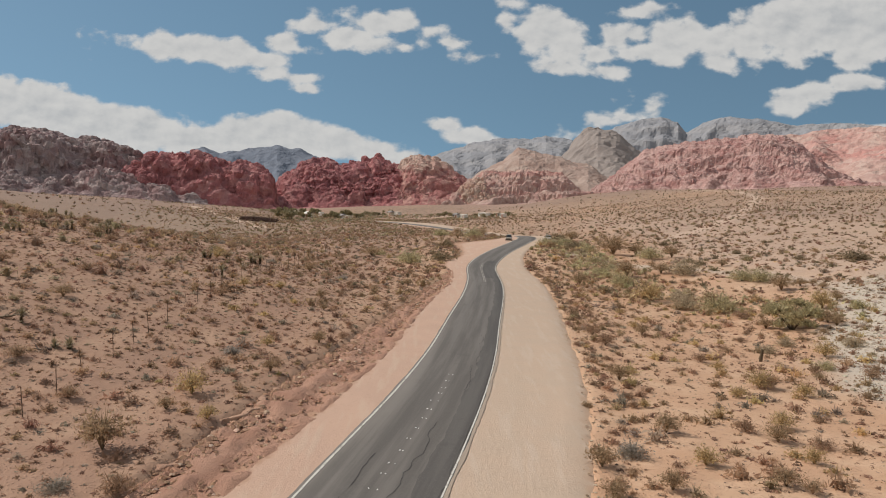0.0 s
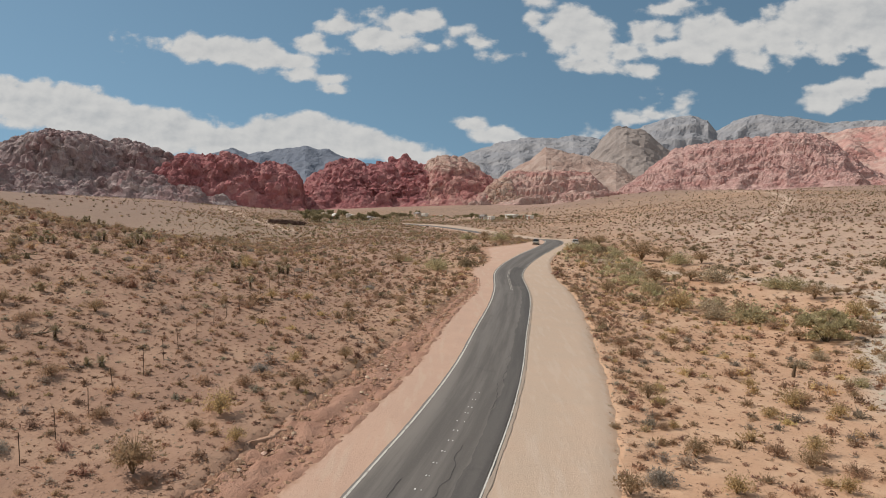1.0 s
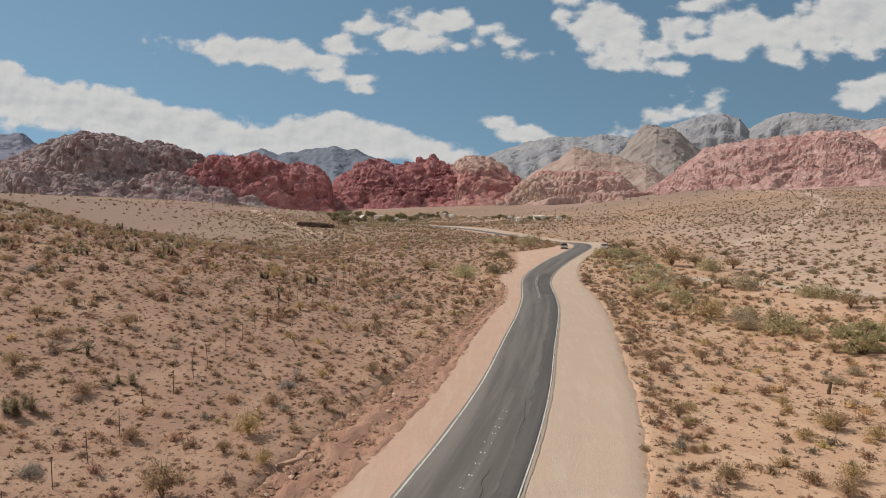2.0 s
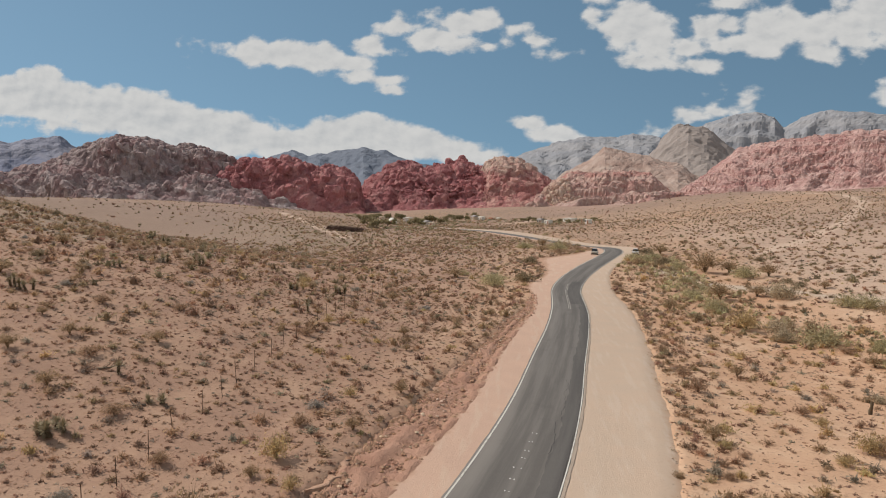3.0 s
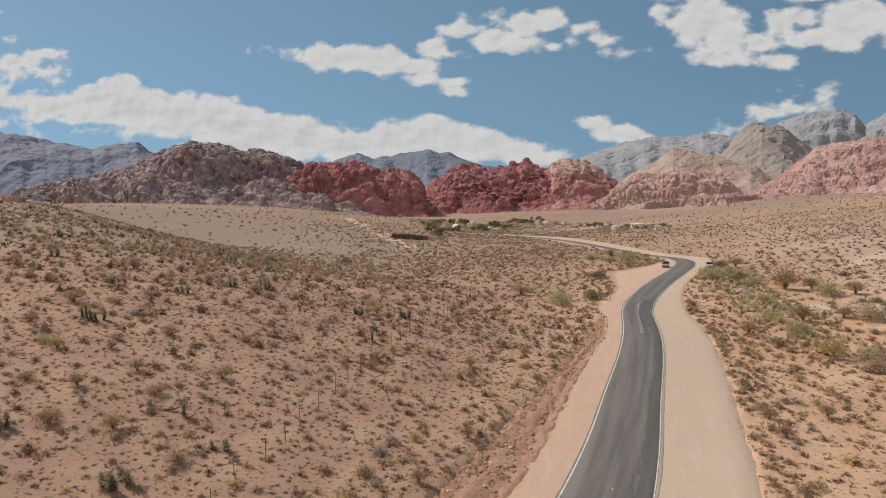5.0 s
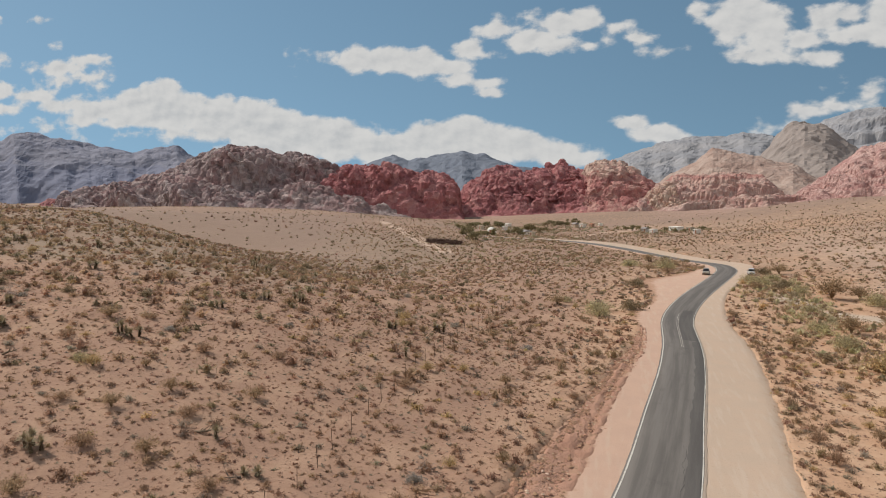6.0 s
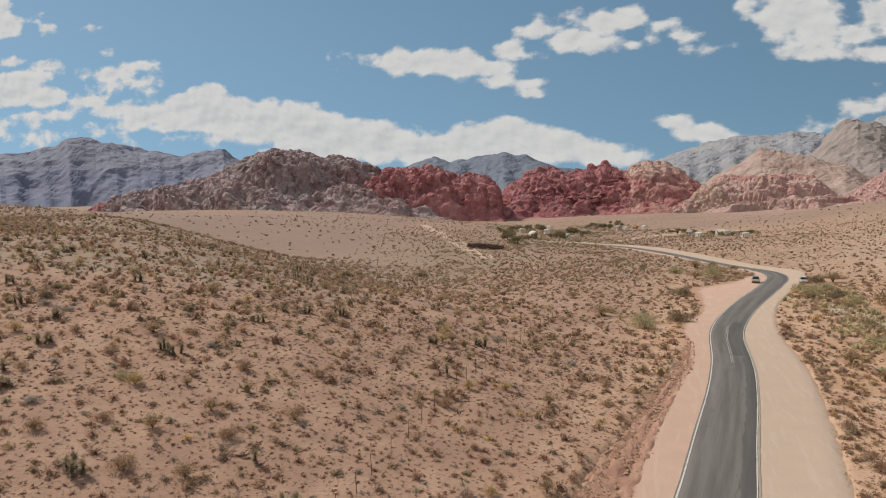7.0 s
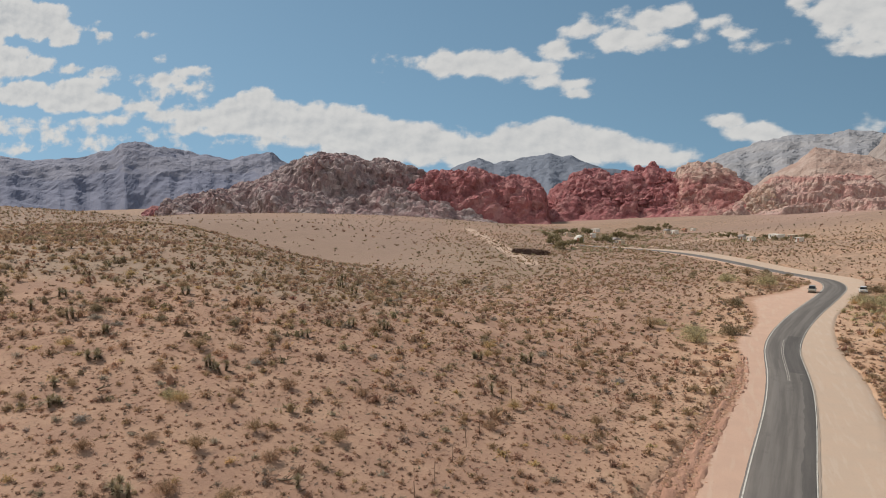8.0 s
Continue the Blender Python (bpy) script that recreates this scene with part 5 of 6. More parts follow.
def belt_scrub():
    x, y = sector(52000, 62, 240)
    brow, wash = green_belt(x, y)
    keep = (rng.uniform(0, 1, len(x)) < np.maximum(brow * 0.15, wash * 0.32)) & off_road(x, y, 0.6)
    x, y = x[keep], y[keep]
    size = (0.8 + 1.7 * rng.uniform(0, 1, len(x)) ** 1.8) * np.where(x > 0, 1.3, 1.0)
    tints = np.where((x > 0)[:, None], palette(len(x), ((0.56, 0.48, 0.29), 4), (STRAW, 0.7), (OLIVE, 2)), palette(len(x), (OLIVE, 2.5), (GREEN, 3), (DUSK, 2), (DRY, 1.5)))
    return spread(BELT, x, y, size, size * rng.uniform(0.7, 1.0, len(x)), tints)


def edge_scrub():
    n = 300
    k = rng.choice(np.where((LINE[:, 1] > 24) & (LINE[:, 1] < 130))[0], n)
    o = HALF[k] + RIGHT_SAND[k] + 0.5 + np.abs(rng.normal(0, 2.2, n))
    p = LINE[k, :2] + RIGHT[k] * o[:, None]
    size = rng.uniform(0.5, 1.3, n)
    return spread(MID, p[:, 0], p[:, 1], size, size * rng.uniform(0.6, 0.9, n), palette(n, *BROWNS))


def pull_out_scrub():
    n = 150
    k = rng.choice(np.where((LINE[:, 1] > 112) & (LINE[:, 1] < 205))[0], n)
    o = -(HALF[k] + LEFT_SAND[k] + rng.normal(0.6, 1.3, n))
    p = LINE[k, :2] + RIGHT[k] * o[:, None]
    size = rng.uniform(0.6, 2.0, n)
    return spread(MID, p[:, 0], p[:, 1], size, size * rng.uniform(0.55, 0.85, n), palette(n, *BROWNS))


scrub("edge_scrub", "dry brown scrub along the sandy road shoulder", [edge_scrub(), pull_out_scrub()])
scrub("green_scrub", "thick olive-green scrub on the hill brow and wash", [belt_scrub()])


def bare_twig_material():
    m, k, bsdf = material("bare_twigs", 0.9)
    k.put(bsdf.inputs["Base Color"], k.mix(k.noise(k.place(), 0.8, 4), (0.085, 0.050, 0.040), (0.17, 0.105, 0.082)))
    return m


def thicket():
    n = 260
    a, r = rng.uniform(0, 2 * np.pi, n), np.sqrt(rng.uniform(0, 1, n))
    x, y = -68 + np.cos(a) * r * 7.0, 270 + np.sin(a) * r * 6.0
    size = rng.uniform(1.4, 2.6, n) * 1.2
    return spread(MID, x, y, size, size * 1.1, palette(n, ((0.16, 0.095, 0.065), 3), ((0.19, 0.125, 0.08), 1)))


scrub("thicket", "dark brown leafless thicket on the plain", [thicket()], bare_twig_material())


# ---------------------------------------------------------------- stones
def stone_shape(seed):
    r = np.random.default_rng(seed)
    v = np.array([(1, 0, 0), (-1, 0, 0), (0, 1, 0), (0, -1, 0), (0, 0, 0.8), (0, 0, -0.5), (0.6, 0.6, 0.45), (-0.6, 0.55, 0.4), (0.55, -0.6, 0.42), (-0.6, -0.6, 0.4)], float)
    v *= r.uniform(0.7, 1.2, v.shape)
    f = np.array([(0, 6, 4), (6, 2, 4), (2, 7, 4), (7, 1, 4), (1, 9, 4), (9, 3, 4), (3, 8, 4), (8, 0, 4), (6, 0, 2), (7, 2, 1), (9, 1, 3), (8, 3, 0), (2, 0, 5), (1, 2, 5), (3, 1, 5), (0, 3, 5)])
    return v[f].reshape(-1, 3) * 0.5


STONES = [stone_shape(k) for k in range(6)]
ROCK = plant_material("loose_stone", None, 0.9, 0.0)


def stones(name, label, x, y, size, tints, lift=0.0):
    z = np.where(off_road(x, y, 0.4), ground_height(x, y)[0], land(x, y)) + lift
    v, c = spread(STONES, x, y, size, size * rng.uniform(0.5, 0.9, len(x)), tints, 0.0, z)
    return tagged(new(name, loose(name, v, ROCK, c)), label, "stones", kind="stuff")


def along_road(n, y0, y1):
    k = rng.choice(np.where((LINE[:, 1] > y0) & (LINE[:, 1] < y1))[0], n)
    return k


k = along_road(6500, 22, 106)
t = rng.uniform(0, 1, len(k))
t = np.where(rng.uniform(0, 1, len(k)) < 0.45, np.abs(rng.normal(0.02, 0.16, len(k))), t)
o = -(HALF[k] + LEFT_SAND[k] + LEFT_RUBBLE[k] * (1 - t))
p = LINE[k, :2] + RIGHT[k] * o[:, None] + rng.normal(size=(len(k), 2)) * 0.2
stones("dirt_clods", "broken red dirt clods along the verge", p[:, 0], p[:, 1], 0.07 + 0.34 * rng.uniform(0, 1, len(k)) ** 3.2, palette(len(k), ((0.40, 0.225, 0.15), 3), ((0.31, 0.165, 0.11), 3), ((0.52, 0.38, 0.28), 0.6)), 0.03)
k = along_road(2300, 20, 106)
o = -(HALF[k] + LEFT_SAND[k] + LEFT_RUBBLE[k]) + 0.35 * fractal(ALONG[k] / 1.6, 0.7, 0.0, 3, 29) + rng.normal(0.15, 0.16, len(k))
p = LINE[k, :2] + RIGHT[k] * o[:, None]
stones("bank_clods", "large dark red clods broken off the bank", p[:, 0], p[:, 1], 0.18 + 0.45 * rng.uniform(0, 1, len(k)) ** 2.0, palette(len(k), ((0.30, 0.165, 0.11), 3), ((0.38, 0.215, 0.145), 2)), -0.02)
x, y = sector(9000, 40, 130, 15, 40)
keep = smooth(near_line(x, y, [(35, 50), (40, 61), (47, 76), (55, 87), (61, 98), (67, 104)]), 8, 3) > rng.uniform(0.1, 1, len(x))
x, y = x[keep], y[keep]
stones("wash_gravel", "pale grey stones and gravel in the dry wash", x, y, 0.15 + 0.55 * rng.uniform(0, 1, len(x)) ** 3, palette(len(x), ((0.52, 0.46, 0.39), 3), ((0.40, 0.33, 0.27), 1)))
k = along_road(500, 22, 130)
o = HALF[k] + RIGHT_SAND[k] + rng.normal(0.2, 0.35, len(k))
p = LINE[k, :2] + RIGHT[k] * o[:, None]
stones("edge_stones", "small pale stones along the sand's edge", p[:, 0], p[:, 1], rng.uniform(0.06, 0.2, len(k)), palette(len(k), ((0.50, 0.40, 0.31), 2), ((0.35, 0.24, 0.17), 1)))
x, y = sector(5000, 24, 90)
keep = off_road(x, y, 0.3)
stones("ground_stones", "small brown stones strewn over the sand", x[keep], y[keep], rng.uniform(0.06, 0.2, keep.sum()), palette(keep.sum(), ((0.30, 0.2, 0.14), 2), ((0.2, 0.14, 0.11), 2), ((0.45, 0.33, 0.25), 1)))


# ---------------------------------------------------------------- road details
def road_piece(name, y0, y1, left, right, mat, parent, lift, label="", wobble=0.0, seed=0, joined=False):
    """A thin piece on the asphalt between two places along it; left and right are offsets from the road's middle."""
    idx = np.where((LINE[:, 1] >= y0) & (LINE[:, 1] <= y1))[0]
    return part(name, strip(name, [(left, 0), (right, 0)], mat, lift, int(idx[0]), int(idx[-1]) + 1, wobble, seed, joined=joined), parent, label)


DARK_LANE = asphalt_material("patched_asphalt", (0.090, 0.081, 0.074), (0.118, 0.106, 0.096))
road = bpy.data.objects["road"]
CRUMBLED = sand_material("crumbled_edge", (0.33, 0.27, 0.215), (0.38, 0.30, 0.235), (0.26, 0.215, 0.175))
road_piece("lane_patch", 14, 103.5, HALF * 0.54, HALF - 0.16, DARK_LANE, road, 0.114, "darker resurfaced strip of asphalt", 0.20, 50)
road_piece("lane_patch", 103.8, 128, HALF * 0.1, HALF - 0.35, DARK_LANE, road, 0.114, "darker resurfaced strip of asphalt", 0.12, 52)
road_piece("crack_seal", 20, 38, HALF * 0.30, HALF * 0.30 + 0.035, TAR, road, 0.117, "ragged black crack in the asphalt", 0.34, 56, True)
road_piece("crack_seal", 44, 62, HALF * 0.46, HALF * 0.46 + 0.03, TAR, road, 0.1185, "ragged black crack in the asphalt", 0.34, 58, True)
road_piece("crack_seal", 26, 33, -HALF * 0.36, -HALF * 0.36 + 0.02, TAR, road, 0.120, "ragged black crack in the asphalt", 0.30, 59, True)
road_piece("broken_edge", 16, 118, HALF - 0.03, HALF + 0.16, CRUMBLED, road, 0.106, "crumbled grey asphalt edge", 0.07, 60)
FADED = paint_material("faded_paint", (0.50, 0.47, 0.42), 0.40)
road_piece("centre_line", 99, 124, HALF * 0 - 0.14, HALF * 0 - 0.06, FADED, road, 0.119, "short worn double centre line", 0.01, 62)
road_piece("centre_line", 99, 121, HALF * 0 + 0.06, HALF * 0 + 0.14, FADED, road, 0.119, "short worn double centre line", 0.01, 63)


def fleck(k, off, long, wide):
    p = LINE[k, :2] + RIGHT[k] * off
    z = float(land(p[0], p[1])) + 0.116
    w, l = wide / 2, long / 2
    v = [(-w, -l, 0), (w, -l * 0.6, 0), (w * 0.8, l, 0), (-w, l * 0.7, 0), (-w * 0.8, -l * 0.8, 0.012), (w * 0.8, -l * 0.5, 0.012), (w * 0.7, l * 0.8, 0.012), (-w * 0.8, l * 0.6, 0.012)]
    f = [(4, 5, 6, 7), (0, 1, 5, 4), (1, 2, 6, 5), (2, 3, 7, 6), (3, 0, 4, 7)]
    part("paint_fleck", mesh_of("paint_fleck", v, f, FLECK, False), road, "chipped white road mark", pose(p[0], p[1], z, 0, 0, float(rng.uniform(-20, 20))))


FLECK = paint_material("chipped_paint", (0.72, 0.70, 0.66), 0.60)
for y0 in np.arange(27.5, 48, 1.55):
    k = int(np.argmin(np.abs(LINE[:, 1] - y0)))
    for off in (-0.12, 0.12):
        fleck(k, off + float(rng.normal(0, 0.05)), float(rng.uniform(0.07, 0.17)), float(rng.uniform(0.04, 0.09)))


# ---------------------------------------------------------------- fence
def metal_material(name, colour, rough=0.6, metal=0.0):
    m, k, bsdf = material(name, rough)
    worn = k.noise(k.coord(), 6.0, 5)
    k.put(bsdf.inputs["Base Color"], k.mix(k.step(worn, 0.45, 0.65, 0.0, 0.7), colour, (0.16, 0.075, 0.04)))
    bsdf.inputs["Metallic"].default_value = metal
    return m


RUST = metal_material("rusty_post", (0.11, 0.075, 0.05), 0.8)


def post_mesh(tall):
    """A steel post of T-shaped section."""
    sect = [(-0.022, 0.0), (0.022, 0.0), (0.022, 0.010), (0.005, 0.010), (0.005, 0.03), (-0.005, 0.03), (-0.005, 0.010), (-0.022, 0.010)]
    v = [(x, y, z) for z in (-0.1, tall) for x, y in sect]
    n = len(sect)
    f = [(k, (k + 1) % n, n + (k + 1) % n, n + k) for k in range(n)] + [(n, n + 1, n + 2, n + 7), (n + 3, n + 4, n + 5, n + 6)]
    return mesh_of("post", v, f, RUST, False)


fence = tagged(new("wire_fence"), "row of thin rusty steel fence posts", "fence")
FENCE_X = -19.5
fence.matrix_basis = pose(FENCE_X, 27, float(land(FENCE_X, 27)))
POST = post_mesh(1.45)
y = 27.0
while y < 118:
    x = FENCE_X + 0.008 * max(0.0, y - 60) ** 1.3 + float(rng.normal(0, 0.08))
    z = standing(x, y) - float(land(FENCE_X, 27))
    part("post", POST, fence, "", pose(x - FENCE_X, y - 27, z, float(rng.normal(0, 2)), float(rng.normal(0, 2)), 90))
    y += float(rng.uniform(2.8, 3.3))


# ---------------------------------------------------------------- dead wood
DEAD = plant_material("dead_wood", (0.13, 0.10, 0.085), 0.9, 0.0)


def dead_branch(x, y, long, turn):
    v, f = [], []
    r = np.random.default_rng(int(abs(x * 10)) + 3)

    def stick(a, b, ra, rb):
        a, b = np.array(a, float), np.array(b, float)
        d = (b - a) / np.linalg.norm(b - a)
        u = np.cross(d, (0.2, 0.3, 0.9))
        u /= np.linalg.norm(u)
        w2, base = np.cross(d, u), len(v)
        for c, rad in ((a, ra), (b, rb)):
            v.extend(c + (u * np.cos(t) + w2 * np.sin(t)) * rad for t in np.arange(5) * 2 * np.pi / 5)
        f.extend((base + s, base + (s + 1) % 5, base + 5 + (s + 1) % 5, base + 5 + s) for s in range(5))

    a = np.array((0.0, 0.0, 0.05))
    for k in range(5):
        b = a + (long / 5, r.normal(0, 0.12), r.normal(0.02, 0.06))
        b[2] = max(0.04, b[2])
        stick(a, b, 0.09 - k * 0.012, 0.08 - k * 0.012)
        if k > 0:
            stick(a, a + (r.uniform(0.1, 0.35), r.choice([-1, 1]) * r.uniform(0.2, 0.5), r.uniform(0.02, 0.3)), 0.045, 0.015)
        a = b
    ob = new("dead_branch", mesh_of("dead_branch", v, f, DEAD, True, {"tint": np.tile((0.13, 0.10, 0.085), (len(v), 1))}))
    ob.matrix_basis = pose(x, y, standing(x, y) - 0.03, 0, 0, turn)
    return tagged(ob, "fallen dark dead branch lying on the sand", "branch", "dead branches")


dead_branch(-28.1, 45.4, 1.4, 5)
dead_branch(-46.6, 48.9, 1.1, 20)
dead_branch(-22.9, 42.0, 0.9, 200)
dead_branch(-42.4, 56.4, 1.0, 160)
stump = tagged(new("dead_stump", trunk_mesh(np.random.default_rng(4), 1.1, 0.13)[0]), "dark upright dead stump in the sand", "stump")
stump.matrix_basis = pose(27.4, 61.9, float(land(27.4, 61.9)) - 0.05, 0, 14, 30)


# ---------------------------------------------------------------- parked cars
def plain(name, colour, rough, metal=0.0, coat=0.0):
    m, k, bsdf = material(name, rough)
    dust = k.noise(k.coord(), 2.5, 5)
    k.put(bsdf.inputs["Base Color"], k.mix(k.step(dust, 0.45, 0.75, 0.0, 0.35), colour, (0.36, 0.27, 0.19)))
    bsdf.inputs["Metallic"].default_value = metal
    bsdf.inputs["Coat Weight"].default_value = coat
    return m


RUBBER, RIM, CAR_GLASS = plain("rubber", (0.03, 0.03, 0.03), 0.9), plain("alloy", (0.5, 0.5, 0.5), 0.35, 0.9), plain("tinted_glass", (0.02, 0.025, 0.03), 0.08)
LAMP_WHITE, LAMP_RED, TRIM = plain("lamp_lens", (0.75, 0.75, 0.72), 0.15), plain("tail_lens", (0.45, 0.02, 0.02), 0.2), plain("black_trim", (0.04, 0.04, 0.042), 0.6)


def loft(name, sections, mat):
    """A closed skin through sections along x: each is x and a ring of (y, z)."""
    bm = bmesh.new()
    rings = [[bm.verts.new((x, y, z)) for y, z in ring] for x, ring in sections]
    n = len(rings[0])
    for a, b in zip(rings[:-1], rings[1:]):
        for k in range(n):
            bm.faces.new((a[k], a[(k + 1) % n], b[(k + 1) % n], b[k]))
    bm.faces.new(rings[0][::-1])
    bm.faces.new(rings[-1])
    bmesh.ops.recalc_face_normals(bm, faces=bm.faces)
    bmesh.ops.bevel(bm, geom=[e for e in bm.edges if e.calc_face_angle(0) > 0.5], offset=0.03, segments=2, affect="EDGES")
    me = bpy.data.meshes.new(name)
    bm.to_mesh(me)
    bm.free()
    me.materials.append(mat)
    return me


def box(name, sx, sy, sz, mat, bevel=0.02):
    bm = bmesh.new()
    bmesh.ops.create_cube(bm, size=1.0)
    bmesh.ops.scale(bm, vec=(sx, sy, sz), verts=bm.verts)
    if bevel:
        bmesh.ops.bevel(bm, geom=bm.edges[:], offset=bevel, segments=2, affect="EDGES")
    me = bpy.data.meshes.new(name)
    bm.to_mesh(me)
    bm.free()
    me.materials.append(mat)
    return me


def tube(name, radius, length, mat, sides=20, inner=0.0):
    """A short drum along y."""
    bm = bmesh.new()
    bmesh.ops.create_cone(bm, cap_ends=True, segments=sides, radius1=radius, radius2=radius, depth=length, matrix=Matrix.Rotation(math.pi / 2, 4, "X"))
    bmesh.ops.bevel(bm, geom=[e for e in bm.edges if e.calc_face_angle(0) > 1.0], offset=length * 0.12, segments=2, affect="EDGES")
    me = bpy.data.meshes.new(name)
    bm.to_mesh(me)
    bm.free()
    me.materials.append(mat)
    return me


def car(x, y, turn, paint, label):
    thing = tagged(new("car"), label, "car", "parked cars")
    thing.matrix_basis = pose(x, y, float(land(x, y)) + 0.05, 0, 0, turn) @ Matrix.Diagonal((0.86, 0.86, 0.85, 1))

    def ring(w, low, high, w2):
        return [(-w, low), (w, low), (w, (low + high) / 2), (w2, high), (-w2, high), (-w, (low + high) / 2)]

    part("body", loft("body", [(-2.2, ring(0.80, 0.42, 0.95, 0.74)), (-2.0, ring(0.88, 0.30, 1.02, 0.82)), (-0.6, ring(0.90, 0.26, 1.04, 0.84)), (0.9, ring(0.90, 0.26, 1.02, 0.84)), (1.8, ring(0.88, 0.28, 0.92, 0.80)), (2.2, ring(0.78, 0.40, 0.78, 0.70))], paint), thing, "dusty painted body")
    part("cabin", loft("cabin", [(-1.95, [(-0.80, 1.0), (0.80, 1.0), (0.80, 1.01), (-0.80, 1.01)]), (-1.65, [(-0.80, 1.0), (0.80, 1.0), (0.66, 1.58), (-0.66, 1.58)]), (0.15, [(-0.80, 1.0), (0.80, 1.0), (0.66, 1.62), (-0.66, 1.62)]), (1.0, [(-0.80, 1.0), (0.80, 1.0), (0.80, 1.01), (-0.80, 1.01)])], CAR_GLASS), thing, "dark tinted windows")
    part("roof", box("roof", 1.85, 1.32, 0.06, paint), thing, "", pose(-0.75, 0, 1.62))
    for sx in (-1.35, 1.38):
        for sy in (-0.80, 0.80):
            wheel = part("wheel", tube("tyre", 0.34, 0.22, RUBBER), thing, "black tyre", pose(sx, sy, 0.30))
            part("rim", tube("rim", 0.20, 0.235, RIM, 14), wheel, "metal rim")
    for sy in (-0.60, 0.60):
        part("headlight", box("headlight", 0.10, 0.30, 0.14, LAMP_WHITE), thing, "clear headlight", pose(2.12, sy, 0.68))
        part("tail_light", box("tail_light", 0.08, 0.18, 0.26, LAMP_RED), thing, "red tail light", pose(-2.14, sy, 0.84))
        part("mirror", box("mirror", 0.10, 0.20, 0.13, TRIM), thing, "", pose(0.75, sy * 1.68, 1.06))
    part("grille", box("grille", 0.06, 0.80, 0.16, TRIM), thing, "black grille", pose(2.17, 0, 0.62))
    part("bumper", box("bumper", 0.16, 1.50, 0.18, TRIM, 0.04), thing, "black bumper", pose(2.14, 0, 0.44))
    part("bumper", box("bumper", 0.14, 1.50, 0.18, TRIM, 0.04), thing, "black bumper", pose(-2.14, 0, 0.48))
    return thing


car(16.4, 181.0, -98, plain("beige_paint", (0.42, 0.37, 0.29), 0.3, 0.3, 0.6), "dusty beige car parked on the sandy pull-out")
car(26.6, 184.5, 84, plain("white_paint", (0.75, 0.75, 0.73), 0.3, 0.0, 0.6), "white car parked behind green roadside shrubs")


# ---------------------------------------------------------------- village on the plain
def wall_material(name, colour):
    m, k, bsdf = material(name, 0.9)
    at = k.coord()
    k.put(bsdf.inputs["Base Color"], k.mix(k.step(k.noise(at, 0.6, 5), 0.4, 0.7, 0.0, 0.4), colour, tuple(c * 0.72 for c in colour)))
    return m


STUCCO, CREAM, ADOBE = wall_material("white_stucco", (0.74, 0.70, 0.63)), wall_material("cream_stucco", (0.60, 0.50, 0.38)), wall_material("adobe", (0.44, 0.29, 0.20))
ROOF_GREY, ROOF_RED = wall_material("grey_roof", (0.30, 0.27, 0.25)), wall_material("tile_roof", (0.34, 0.17, 0.11))
PANE = plain("window_glass", (0.03, 0.035, 0.04), 0.1)


def gable(name, long, wide, rise, mat):
    o = 0.4
    a, b = long / 2 + o, wide / 2 + o
    v = [(-a, -b, 0), (a, -b, 0), (a, b, 0), (-a, b, 0), (-a + 0.5, 0, rise), (a - 0.5, 0, rise)]
    v += [(x, y, z - 0.16) for x, y, z in v[:4]]
    bm = bmesh.new()
    w2 = [bm.verts.new(q) for q in v]
    for f in ((0, 1, 5, 4), (2, 3, 4, 5), (3, 0, 4), (1, 2, 5), (0, 6, 7, 1), (1, 7, 8, 2), (2, 8, 9, 3), (3, 9, 6, 0), (9, 8, 7, 6)):
        bm.faces.new([w2[k] for k in f])
    me = bpy.data.meshes.new(name)
    bm.to_mesh(me)
    bm.free()
    me.materials.append(mat)
    return me


def house(x, y, long, wide, tall, turn, wall, roof, label):
    thing = tagged(new("house"), label, "house", "village houses")
    thing.matrix_basis = pose(x, y, float(land(x, y)) - 0.3, 0, 0, turn - 50)
    part("wall", box("wall", long, wide, tall + 0.6, wall, 0.05), thing, "", pose(0, 0, tall / 2))
    if roof:
        part("roof", gable("roof", long, wide, tall * 0.45, roof), thing, "low pitched roof", pose(0, 0, tall + 0.48))
    else:
        part("roof", box("roof", long + 0.3, wide + 0.3, 0.35, wall, 0.04), thing, "flat parapet roof", pose(0, 0, tall + 0.4))
    n = max(2, int(long / 3.8))
    for k in range(n):
        px = -long / 2 + (k + 0.5) * long / n
        if k == n // 2:
            part("door", box("door", 0.85, 0.12, 1.9, ROOF_RED, 0.02), thing, "dark door", pose(px, -wide / 2 - 0.02, 1.1))
            continue
        window = part("window", box("window", 0.95, 0.10, 0.95, STUCCO, 0.02), thing, "framed window", pose(px, -wide / 2 - 0.02, 1.55))
        part("pane", box("pane", 0.72, 0.04, 0.72, PANE, 0), window, "dark glass pane", pose(0, -0.06, 0))
    return thing


